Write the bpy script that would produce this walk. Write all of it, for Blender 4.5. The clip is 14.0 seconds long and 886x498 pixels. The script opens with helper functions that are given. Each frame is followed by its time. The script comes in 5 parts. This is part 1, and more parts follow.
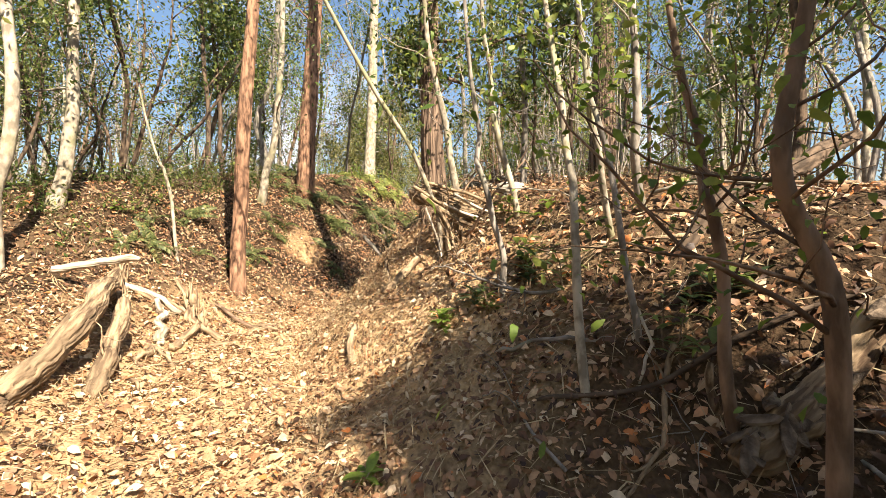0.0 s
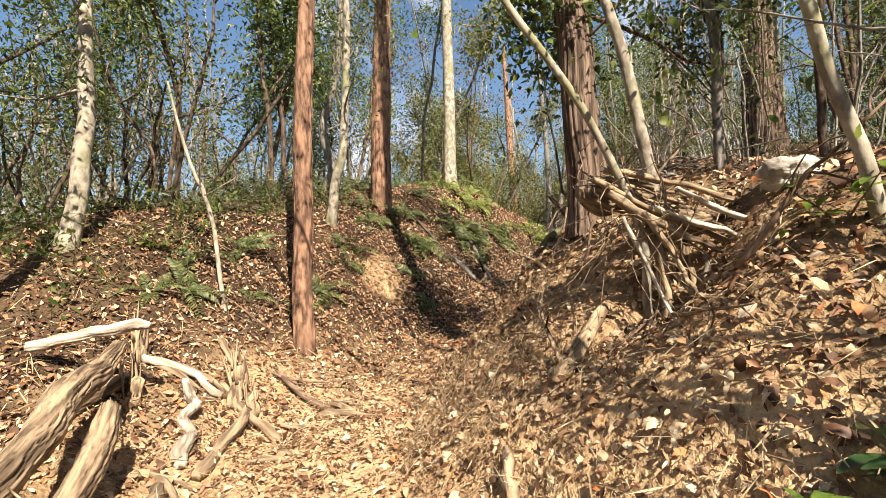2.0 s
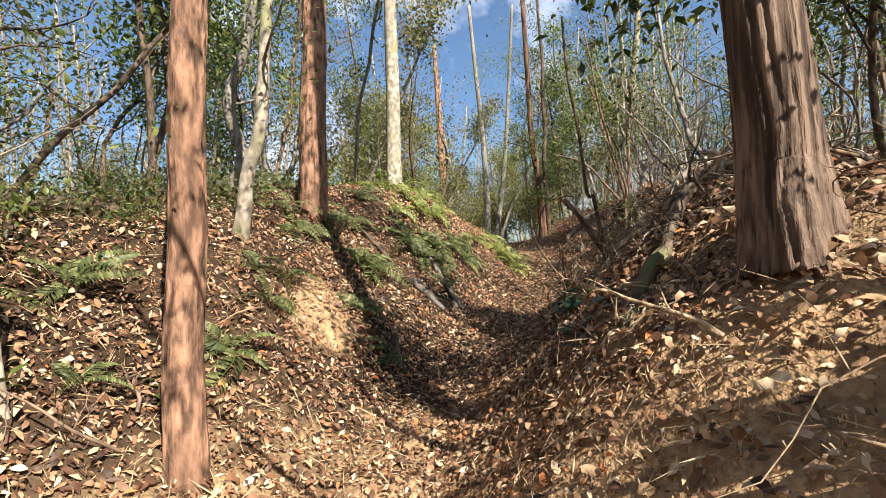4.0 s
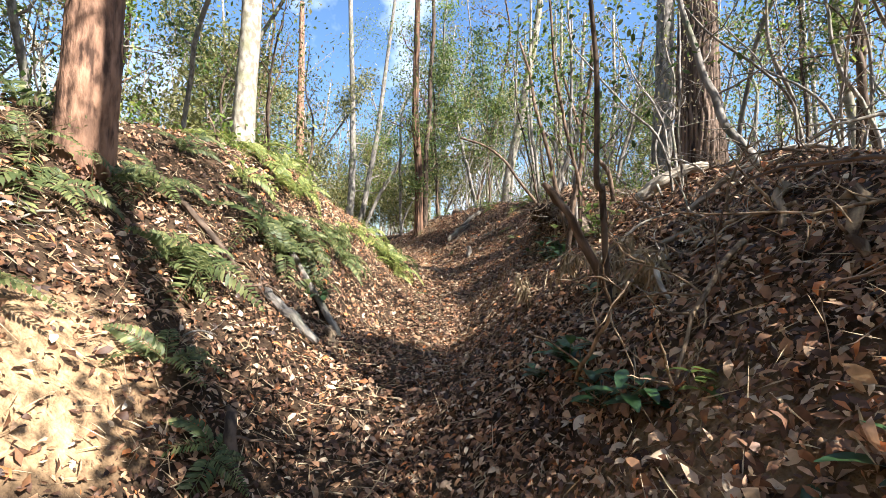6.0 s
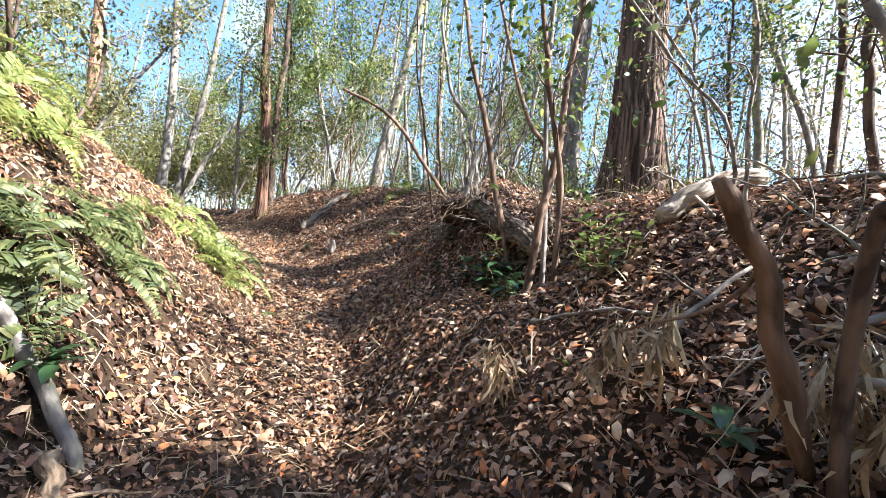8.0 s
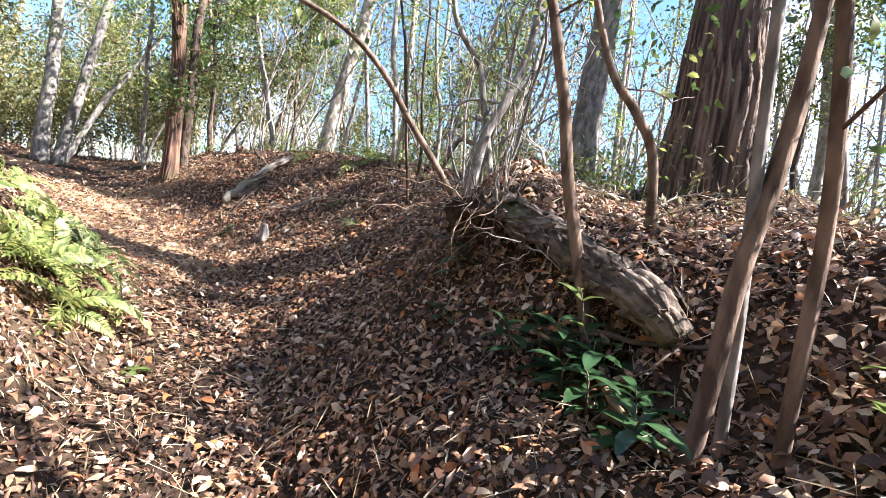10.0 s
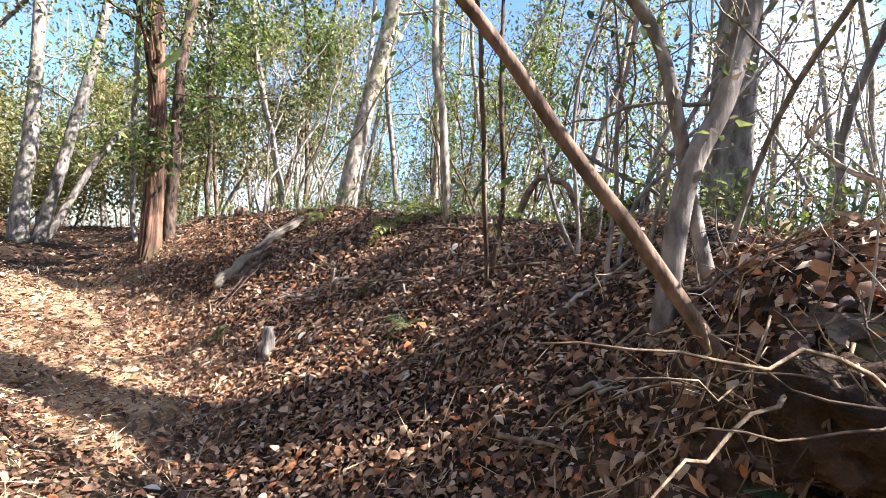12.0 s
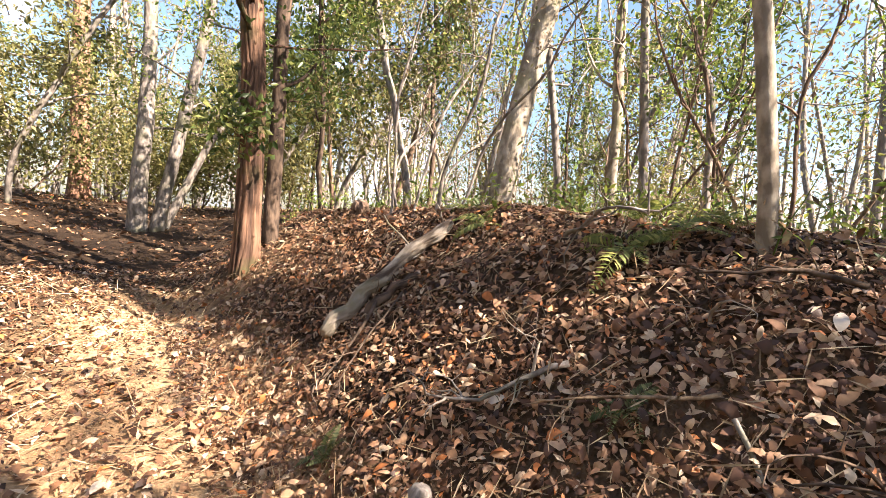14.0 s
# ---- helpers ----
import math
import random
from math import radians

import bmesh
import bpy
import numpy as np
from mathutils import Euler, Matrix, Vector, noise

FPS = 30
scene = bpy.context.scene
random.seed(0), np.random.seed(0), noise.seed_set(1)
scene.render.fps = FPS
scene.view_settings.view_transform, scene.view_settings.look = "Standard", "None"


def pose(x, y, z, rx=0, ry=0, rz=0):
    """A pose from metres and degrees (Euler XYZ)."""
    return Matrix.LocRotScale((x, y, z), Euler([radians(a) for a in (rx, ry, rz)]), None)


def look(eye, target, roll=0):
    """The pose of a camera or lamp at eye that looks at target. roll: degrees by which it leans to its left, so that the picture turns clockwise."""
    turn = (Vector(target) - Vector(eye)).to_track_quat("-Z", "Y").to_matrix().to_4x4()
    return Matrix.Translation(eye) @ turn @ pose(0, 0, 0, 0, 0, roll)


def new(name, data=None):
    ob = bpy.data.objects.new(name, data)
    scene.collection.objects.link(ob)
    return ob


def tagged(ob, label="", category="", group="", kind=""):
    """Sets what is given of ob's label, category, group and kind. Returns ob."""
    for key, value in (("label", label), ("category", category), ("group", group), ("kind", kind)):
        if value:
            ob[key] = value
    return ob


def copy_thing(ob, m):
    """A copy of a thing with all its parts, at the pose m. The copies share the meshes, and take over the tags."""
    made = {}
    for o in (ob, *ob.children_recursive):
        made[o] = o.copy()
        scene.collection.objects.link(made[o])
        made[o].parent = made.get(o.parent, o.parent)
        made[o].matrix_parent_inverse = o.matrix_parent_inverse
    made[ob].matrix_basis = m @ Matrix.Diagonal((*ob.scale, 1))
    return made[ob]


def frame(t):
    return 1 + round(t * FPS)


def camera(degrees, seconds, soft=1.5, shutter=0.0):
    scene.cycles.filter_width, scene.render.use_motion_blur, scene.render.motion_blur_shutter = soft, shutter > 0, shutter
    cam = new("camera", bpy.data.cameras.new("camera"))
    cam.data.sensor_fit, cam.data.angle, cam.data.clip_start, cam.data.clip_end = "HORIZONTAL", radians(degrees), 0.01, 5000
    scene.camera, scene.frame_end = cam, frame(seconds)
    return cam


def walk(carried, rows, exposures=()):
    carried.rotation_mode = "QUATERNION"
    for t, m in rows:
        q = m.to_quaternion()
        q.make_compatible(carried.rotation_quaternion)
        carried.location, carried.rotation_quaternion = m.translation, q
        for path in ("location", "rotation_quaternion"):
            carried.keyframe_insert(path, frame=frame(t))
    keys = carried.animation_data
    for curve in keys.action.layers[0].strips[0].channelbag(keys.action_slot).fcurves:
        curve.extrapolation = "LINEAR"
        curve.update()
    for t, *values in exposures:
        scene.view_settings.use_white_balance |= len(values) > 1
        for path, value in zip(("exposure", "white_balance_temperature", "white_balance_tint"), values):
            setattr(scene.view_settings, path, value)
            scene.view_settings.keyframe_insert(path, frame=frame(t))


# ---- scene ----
cam = camera(87.5, 14.0, soft=0.85)
METRES, EYE, TILT, LEAN, TURN = 13.0, 1.5, 0.0, 0.0, 0.0
ROWS = [
    (0.0, -0.0005, -0.0017, -0.0008, -0.10, 0.22, -0.41),
    (0.5, -0.0131, 0.0387, 0.0031, 3.06, 0.27, 0.62),
    (1.0, -0.0195, 0.0735, 0.0082, 5.30, -0.90, 1.20),
    (1.5, -0.0414, 0.1080, 0.0124, 8.53, 0.59, 2.59),
    (2.0, -0.0514, 0.1359, 0.0145, 8.27, 1.66, 2.45),
    (2.5, -0.0601, 0.1680, 0.0165, 6.59, 2.66, 3.18),
    (3.0, -0.0792, 0.2044, 0.0210, 4.26, 3.10, 3.47),
    (5.5, -0.1189, 0.3750, 0.0386, -15.64, 1.04, -0.36),
    (6.0, -0.1206, 0.4165, 0.0414, -20.87, 1.28, -1.63),
    (6.5, -0.1223, 0.4563, 0.0456, -25.26, 0.72, -2.23),
    (7.0, -0.1143, 0.4852, 0.0500, -32.24, -0.39, -3.28),
    (7.5, -0.1012, 0.5216, 0.0551, -37.18, 0.46, -4.29),
    (10.0, -0.0275, 0.6661, 0.0816, -47.34, -3.11, -8.77),
    (10.5, -0.0088, 0.6970, 0.0900, -46.00, -4.57, -7.51),
    (11.0, 0.0075, 0.7209, 0.0957, -46.55, -3.47, -7.40),
    (11.5, 0.0197, 0.7482, 0.0985, -45.87, -1.14, -5.61),
    (12.0, 0.0355, 0.7804, 0.1036, -45.30, 0.96, -4.40),
    (12.5, 0.0525, 0.8110, 0.1095, -44.37, 1.31, -5.25),
    (13.0, 0.0631, 0.8462, 0.1177, -40.54, 0.56, -4.97),
    (13.5, 0.0764, 0.8775, 0.1194, -37.33, -1.18, -5.91),
    (14.0, 0.0848, 0.9172, 0.1242, -32.46, -3.14, -5.18),
]
EXPOSURES = [(0.0, 1.9, 6450, 10), (1.5, 1.6, 6200, 10), (3.2, 1.38, 5950, 9), (5.3, 2.1, 5550, 10), (6.0, 2.15, 5400, 10), (7.7, 2.55, 5150, 12), (10.0, 2.75, 5150, 15), (11.0, 2.72, 5150, 15), (12.0, 2.6, 5350, 17), (13.0, 2.75, 5800, 21), (14.0, 2.62, 6250, 20)]
walk(cam, [(t, pose(0, 0, EYE, TILT, LEAN, TURN) @ pose(METRES * x, METRES * y, METRES * z, 90 + pitch, roll, yaw)) for t, x, y, z, yaw, pitch, roll in ROWS], EXPOSURES)

# ---- light: low winter sun from behind and to the right of the first view ----
SUN_HEADING, SUN_HEIGHT = 148.0, 44.0
world = bpy.data.worlds.new("sky")
scene.world = world
world.use_nodes = True
wn = world.node_tree.nodes
sky = wn.new("ShaderNodeTexSky")
sky.sky_type = "NISHITA"
sky.sun_disc = False
sky.sun_elevation, sky.sun_rotation = radians(SUN_HEIGHT), radians(SUN_HEADING)
sky.air_density, sky.dust_density, sky.ozone_density = 1.3, 1.2, 3.0
wn["Background"].inputs["Strength"].default_value = 0.05
# loose fair-weather clouds
sky_place, cloud, cover, clouded = (wn.new(k) for k in ("ShaderNodeTexCoord", "ShaderNodeTexNoise", "ShaderNodeValToRGB", "ShaderNodeMix"))
cloud.inputs["Scale"].default_value, cloud.inputs["Detail"].default_value, cloud.inputs["Roughness"].default_value = 2.6, 6.0, 0.6
cover.color_ramp.elements[0].position, cover.color_ramp.elements[1].position = 0.52, 0.65
clouded.data_type = "RGBA"
clouded.inputs[7].default_value = (8.0, 8.2, 8.6, 1)
for a, b in ((sky_place.outputs["Generated"], cloud.inputs["Vector"]), (cloud.outputs[0], cover.inputs[0]), (cover.outputs[0], clouded.inputs[0]), (sky.outputs[0], clouded.inputs[6]), (clouded.outputs[2], wn["Background"].inputs["Color"])):
    world.node_tree.links.new(a, b)
sun_way = Vector((math.sin(radians(SUN_HEADING)) * math.cos(radians(SUN_HEIGHT)), math.cos(radians(SUN_HEADING)) * math.cos(radians(SUN_HEIGHT)), math.sin(radians(SUN_HEIGHT))))
sun = new("sun", bpy.data.lights.new("sun", "SUN"))
sun.data.energy, sun.data.angle, sun.data.color = 5.0, radians(0.53), (1.0, 0.88, 0.70)
sun.matrix_world = look(sun_way * 60, (0, 0, 0))


# ---- materials ----
def nodes_of(name, rough=0.9, spec=0.3):
    m = bpy.data.materials.new(name)
    m.use_nodes = True
    t = m.node_tree
    b = t.nodes["Principled BSDF"]
    b.inputs["Roughness"].default_value = rough
    b.inputs["Specular IOR Level"].default_value = spec
    return m, t, b


def ramp(t, fac, stops):
    r = t.nodes.new("ShaderNodeValToRGB")
    el = r.color_ramp.elements
    while len(el) < len(stops):
        el.new(0.5)
    for e, (p, c) in zip(el, stops):
        e.position, e.color = p, (*c, 1)
    t.links.new(fac, r.inputs[0])
    return r.outputs[0]


def tex(t, scale, detail=4.0, stretch=(1, 1, 1), kind="ShaderNodeTexNoise"):
    co = t.nodes.new("ShaderNodeTexCoord")
    mp = t.nodes.new("ShaderNodeMapping")
    mp.inputs["Scale"].default_value = stretch
    n = t.nodes.new(kind)
    n.inputs["Scale"].default_value = scale
    if kind == "ShaderNodeTexNoise":
        n.inputs["Detail"].default_value = detail
    t.links.new(co.outputs["Object"], mp.inputs[0])
    t.links.new(mp.outputs[0], n.inputs["Vector"])
    return n.outputs[0]


def mixed(t, fac, a, b, mode="MIX"):
    n = t.nodes.new("ShaderNodeMix")
    n.data_type, n.blend_type = "RGBA", mode
    for sock, v in ((n.inputs[0], fac), (n.inputs[6], a), (n.inputs[7], b)):
        if hasattr(v, "links"):
            t.links.new(v, sock)
        elif isinstance(v, (int, float)):
            sock.default_value = v
        else:
            sock.default_value = (*v, 1)
    return n.outputs[2]


def bumped(t, b, height, strength, dist=0.02):
    n = t.nodes.new("ShaderNodeBump")
    n.inputs["Strength"].default_value, n.inputs["Distance"].default_value = strength, dist
    t.links.new(height, n.inputs["Height"])
    t.links.new(n.outputs[0], b.inputs["Normal"])


def bark(name, dark, light, grain=14.0, stretch=(1, 1, 0.18), moss=None, relief=0.7, patch=1.3, sharp=0.1):
    m, t, b = nodes_of(name, 0.92, 0.2)
    fine = tex(t, grain, 6, stretch)
    broad = tex(t, patch, 3, (1, 1, 0.5))
    col = ramp(t, fine, [(0.5 - sharp, dark), (0.5 + sharp, light)])
    mid = [(x + y) / 2 * 0.75 for x, y in zip(dark, light)]
    col = mixed(t, ramp(t, broad, [(0.42, (0, 0, 0)), (0.68, (0.75, 0.75, 0.75))]), col, mid)
    if moss:
        col = mixed(t, ramp(t, tex(t, 3.1, 5), [(0.52, (0, 0, 0)), (0.66, (0.8, 0.8, 0.8))]), col, moss)
    info = t.nodes.new("ShaderNodeObjectInfo")
    col = mixed(t, 0.2, col, ramp(t, info.outputs["Random"], [(0, dark), (1, light)]))
    t.links.new(col, b.inputs["Base Color"])
    bumped(t, b, fine, relief, 0.03)
    return m


def leafy(name, stops, rough=0.5, through_light=0.35, spec=0.4):
    m, t, b = nodes_of(name, rough, spec)
    geo = t.nodes.new("ShaderNodeNewGeometry")
    col = ramp(t, geo.outputs["Random Per Island"], stops)
    vein = tex(t, 60, 3)
    col = mixed(t, 0.5, col, ramp(t, vein, [(0.3, (0.55, 0.55, 0.55)), (0.7, (1.25, 1.25, 1.2))]), "MULTIPLY")
    t.links.new(col, b.inputs["Base Color"])
    if through_light:
        tr = t.nodes.new("ShaderNodeBsdfTranslucent")
        mx = t.nodes.new("ShaderNodeMixShader")
        mx.inputs[0].default_value = through_light
        t.links.new(col, tr.inputs["Color"])
        t.links.new(b.outputs[0], mx.inputs[1])
        t.links.new(tr.outputs[0], mx.inputs[2])
        t.links.new(mx.outputs[0], t.nodes["Material Output"].inputs["Surface"])
    return m


RED_PINE = bark("red_pine_bark", (0.04, 0.022, 0.015), (0.42, 0.235, 0.145), 20, (1, 1, 0.3), None, 1.0, 4.0, 0.12)
RAGGED = bark("ragged_brown_bark", (0.02, 0.012, 0.009), (0.25, 0.14, 0.085), 15, (1, 1, 0.12), (0.05, 0.06, 0.02), 1.0)
CEDAR = bark("cedar_bark", (0.022, 0.014, 0.010), (0.25, 0.17, 0.12), 34, (1, 1, 0.06), None, 1.0)
PALE = bark("pale_bark", (0.15, 0.12, 0.085), (0.45, 0.39, 0.30), 18, (1, 1, 0.6), (0.2, 0.2, 0.08), 0.35)
GREY = bark("grey_bark", (0.10, 0.085, 0.07), (0.36, 0.31, 0.26), 20, (1, 1, 0.4), (0.16, 0.16, 0.09), 0.5)
DARK = bark("dark_bark", (0.035, 0.025, 0.018), (0.16, 0.11, 0.075), 22, (1, 1, 0.4), None, 0.5)
BROWN = bark("brown_bark", (0.07, 0.045, 0.03), (0.27, 0.18, 0.12), 20, (1, 1, 0.3), None, 0.6)
DEAD = bark("dead_wood", (0.055, 0.032, 0.02), (0.43, 0.31, 0.19), 26, (1, 1, 0.1), None, 0.7)
BLEACHED = bark("bleached_wood", (0.16, 0.12, 0.085), (0.58, 0.50, 0.39), 26, (1, 1, 0.1), None, 0.6)
MOTTLED = bark("mottled_dead_wood", (0.06, 0.04, 0.028), (0.56, 0.48, 0.37), 11, (1, 1, 0.35), (0.14, 0.13, 0.06), 0.9, 5.0, 0.06)
FLAKY = bark("flaky_log_bark", (0.028, 0.019, 0.014), (0.23, 0.17, 0.12), 16, (1, 1, 0.5), (0.17, 0.17, 0.07), 1.0)
LITTER = leafy("fallen_leaves", [(0.0, (0.035, 0.017, 0.009)), (0.28, (0.115, 0.052, 0.025)), (0.55, (0.26, 0.13, 0.062)), (0.78, (0.41, 0.245, 0.135)), (0.93, (0.60, 0.46, 0.31)), (0.97, (0.48, 0.17, 0.05))], 0.6, 0.12)
PALE_LITTER = leafy("bleached_fallen_leaves", [(0.0, (0.10, 0.05, 0.025)), (0.35, (0.26, 0.14, 0.07)), (0.7, (0.44, 0.29, 0.16)), (1.0, (0.62, 0.50, 0.34))], 0.6, 0.1)
GREEN = leafy("evergreen_leaves", [(0.0, (0.04, 0.07, 0.018)), (0.4, (0.09, 0.13, 0.03)), (0.75, (0.17, 0.20, 0.05)), (1.0, (0.28, 0.29, 0.08))], 0.4, 0.5)
YELLOW_GREEN = leafy("sunlit_young_leaves", [(0.0, (0.08, 0.13, 0.02)), (0.6, (0.17, 0.24, 0.04)), (1.0, (0.34, 0.36, 0.07))], 0.5, 0.5)
WINTER = leafy("sparse_winter_leaves", [(0.0, (0.14, 0.09, 0.05)), (0.4, (0.24, 0.17, 0.09)), (0.65, (0.13, 0.15, 0.05)), (1.0, (0.38, 0.30, 0.18))], 0.6, 0.5)
FERN = leafy("fern_green", [(0.0, (0.06, 0.085, 0.025)), (0.5, (0.13, 0.15, 0.05)), (1.0, (0.26, 0.26, 0.095))], 0.5, 0.45)
# Brighter, yellower copy of the fern green: sunlight put into the colour.
FERN_SUNLIT = leafy("fern_sunlit_yellow_green", [(0.0, (0.10, 0.13, 0.03)), (0.5, (0.22, 0.25, 0.06)), (1.0, (0.42, 0.40, 0.12))], 0.5, 0.45)
OLIVE = leafy("olive_sunlit_foliage", [(0.0, (0.10, 0.11, 0.03)), (0.5, (0.20, 0.19, 0.06)), (1.0, (0.36, 0.32, 0.12))], 0.55, 0.5)
GLOSSY = leafy("glossy_dark_leaves", [(0.0, (0.02, 0.045, 0.016)), (1.0, (0.05, 0.09, 0.03))], 0.3, 0.2, 0.5)
DRY = leafy("dry_grass", [(0.0, (0.25, 0.17, 0.09)), (1.0, (0.55, 0.43, 0.26))], 0.7, 0.2)


def soil_material():
    m, t, b = nodes_of("soil", 0.95, 0.15)
    broad, mid, fine = tex(t, 0.55, 5), tex(t, 5, 6), tex(t, 40, 5)
    col = ramp(t, broad, [(0.3, (0.025, 0.016, 0.010)), (0.5, (0.055, 0.035, 0.021)), (0.7, (0.12, 0.078, 0.046))])
    co = t.nodes.new("ShaderNodeTexCoord")
    mp = t.nodes.new("ShaderNodeMapping")
    mp.vector_type = "TEXTURE"
    mp.inputs["Location"].default_value, mp.inputs["Scale"].default_value = (-1.15, 3.9, 0.7), (2.8, 4.0, 3.0)
    gr = t.nodes.new("ShaderNodeTexGradient")
    gr.gradient_type = "SPHERICAL"
    t.links.new(co.outputs["Object"], mp.inputs[0])
    t.links.new(mp.outputs[0], gr.inputs[0])
    mp2 = t.nodes.new("ShaderNodeMapping")
    mp2.vector_type = "TEXTURE"
    mp2.inputs["Location"].default_value, mp2.inputs["Scale"].default_value = (-2.3, 7.6, 1.6), (0.6, 0.65, 0.8)
    gr2 = t.nodes.new("ShaderNodeTexGradient")
    gr2.gradient_type = "SPHERICAL"
    t.links.new(co.outputs["Object"], mp2.inputs[0])
    t.links.new(mp2.outputs[0], gr2.inputs[0])
    mp3 = t.nodes.new("ShaderNodeMapping")
    mp3.vector_type = "TEXTURE"
    mp3.inputs["Location"].default_value, mp3.inputs["Scale"].default_value = (1.15, 14.6, 1.95), (1.0, 2.8, 1.4)
    gr3 = t.nodes.new("ShaderNodeTexGradient")
    gr3.gradient_type = "SPHERICAL"
    t.links.new(co.outputs["Object"], mp3.inputs[0])
    t.links.new(mp3.outputs[0], gr3.inputs[0])
    bare = mixed(t, 1.0, mixed(t, 1.0, gr.outputs[0], gr2.outputs[0], "LIGHTEN"), gr3.outputs[0], "LIGHTEN")
    patch = mixed(t, 0.35, bare, tex(t, 2.2, 5))
    col = mixed(t, ramp(t, patch, [(0.28, (0, 0, 0)), (0.5, (1, 1, 1))]), col, ramp(t, broad, [(0.3, (0.33, 0.205, 0.11)), (0.7, (0.54, 0.38, 0.22))]))
    col = mixed(t, 0.6, col, ramp(t, mid, [(0.3, (0.35, 0.32, 0.3)), (0.7, (1.35, 1.3, 1.2))]), "MULTIPLY")
    col = mixed(t, 0.6, col, ramp(t, fine, [(0.3, (0.5, 0.48, 0.45)), (0.7, (1.3, 1.3, 1.25))]), "MULTIPLY")
    t.links.new(col, b.inputs["Base Color"])
    bumped(t, b, mixed(t, 0.5, mid, fine), 0.9, 0.05)
    return m


SOIL = soil_material()


# ---- the lie of the land: a sunken path between two banks ----
# y, path x, path z, left foot, left run, left rise, right foot, right run, right rise
STATIONS = np.array([
    (-4, .4, .1, .6, 2.5, .8, .8, 2.4, .9), (0, -.1, .3, .7, 2.5, .8, .9, 2.6, .9), (1.3, -.55, .42, .7, 2.5, .8, .9, 2.6, 1.0), (1.9, -.8, .46, .7, 2.4, .85, .45, 2.3, 1.25), (2.3, -.95, .48, .7, 2.4, .85, .4, 2.3, 1.3),
    (4, -1.6, .56, .6, 2.2, 1.0, .35, 1.9, 1.5), (5.8, -1.7, .62, .35, 2.4, 1.65, .25, 1.6, 1.62), (7.5, -1.3, .93, .25, 1.8, 1.5, .3, 2.3, 1.78),
])
STATIONS = np.vstack([STATIONS, [
    (8.5, -.8, 1.17, .35, 2.3, 1.6, .3, 2.1, 1.5), (9.5, -.2, 1.33, .5, 2.4, 1.7, .4, 1.4, 1.22), (10.2, .15, 1.44, .4, 2.2, 1.68, .4, 1.45, 1.32), (11, .5, 1.55, .35, 2.0, 1.65, .4, 2.1, 1.6),
    (12, .85, 1.68, .4, 1.9, 1.5, .35, 2.2, 1.45), (13.2, 1.15, 1.83, .45, 1.9, 1.15, .3, 1.7, 1.35), (14.5, 1.1, 2.02, .5, 2.0, .85, .4, 1.5, 1.2),
]])
STATIONS = np.vstack([STATIONS, [
    (16, 1.0, 2.25, .7, 2.2, .6, .25, 1.2, .9), (19, .8, 2.45, .9, 2.5, .4, .7, 2.2, .6), (24, 1.2, 2.8, 1.0, 3.0, .25, .9, 3.0, .35), (40, 2.6, 3.2, 1.2, 3, .1, 1.0, 3, .2),
]])


def ease(u):
    u = np.clip(u, 0, 1)
    return u * u * (3 - 2 * u)


def rise(u):
    """A bank's section: a nearly straight slope, rounded at foot and crest."""
    u = np.clip(u, 0, 1)
    return 0.62 * u + 0.38 * u * u * (3 - 2 * u)


def station(y):
    """The path's section at y, gliding from station to station."""
    s = STATIONS[:, 0]
    y = np.clip(np.asarray(y, float), s[0], s[-1])
    k = np.clip(np.searchsorted(s, y) - 1, 0, len(s) - 2)
    u = (y - s[k]) / (s[k + 1] - s[k])
    slope = np.gradient(STATIONS, s, axis=0)
    h = (s[k + 1] - s[k])[..., None]
    u = u[..., None]
    a, b, ma, mb = STATIONS[k], STATIONS[k + 1], slope[k] * h, slope[k + 1] * h
    return a * (1 + 2 * u) * (1 - u) ** 2 + ma * u * (1 - u) ** 2 + b * u * u * (3 - 2 * u) + mb * u * u * (u - 1)


def swell(x, y):
    """Soft lumps of a few centimetres, from a sum of waves."""
    z = 0.035 * np.sin(2.1 * x + 1.3 * np.sin(1.7 * y)) * np.cos(1.9 * y + 0.8 * np.sin(2.3 * x))
    z = z + 0.022 * np.sin(5.3 * x + 2.0 * np.sin(3.1 * y)) * np.sin(4.7 * y + 1.4)
    return z + 0.010 * np.sin(11.7 * x + 3 * np.sin(7.0 * y)) * np.sin(12.9 * y + 2 * np.sin(6.1 * x))


# x, y, half widths and depth of washed-out hollows under logs and roots; a negative depth is a hump
HOLLOWS = ((1.28, 9.6, .28, .55, .24), (.12, 4.06, .34, .26, .3), (.38, 7.3, .3, .3, .12), (-.2, 5.6, .2, .3, .08), (-2.75, 3.6, .18, .4, .07), (1.0, 2.0, .5, .4, .1), (1.08, 8.98, .2, .3, .16), (-.2, 12.4, .5, .5, -.2), (2.4, 15.85, .35, .4, .16), (2.0, 7.8, .5, .5, .1), (1.85, 10.25, .42, .45, -.24))


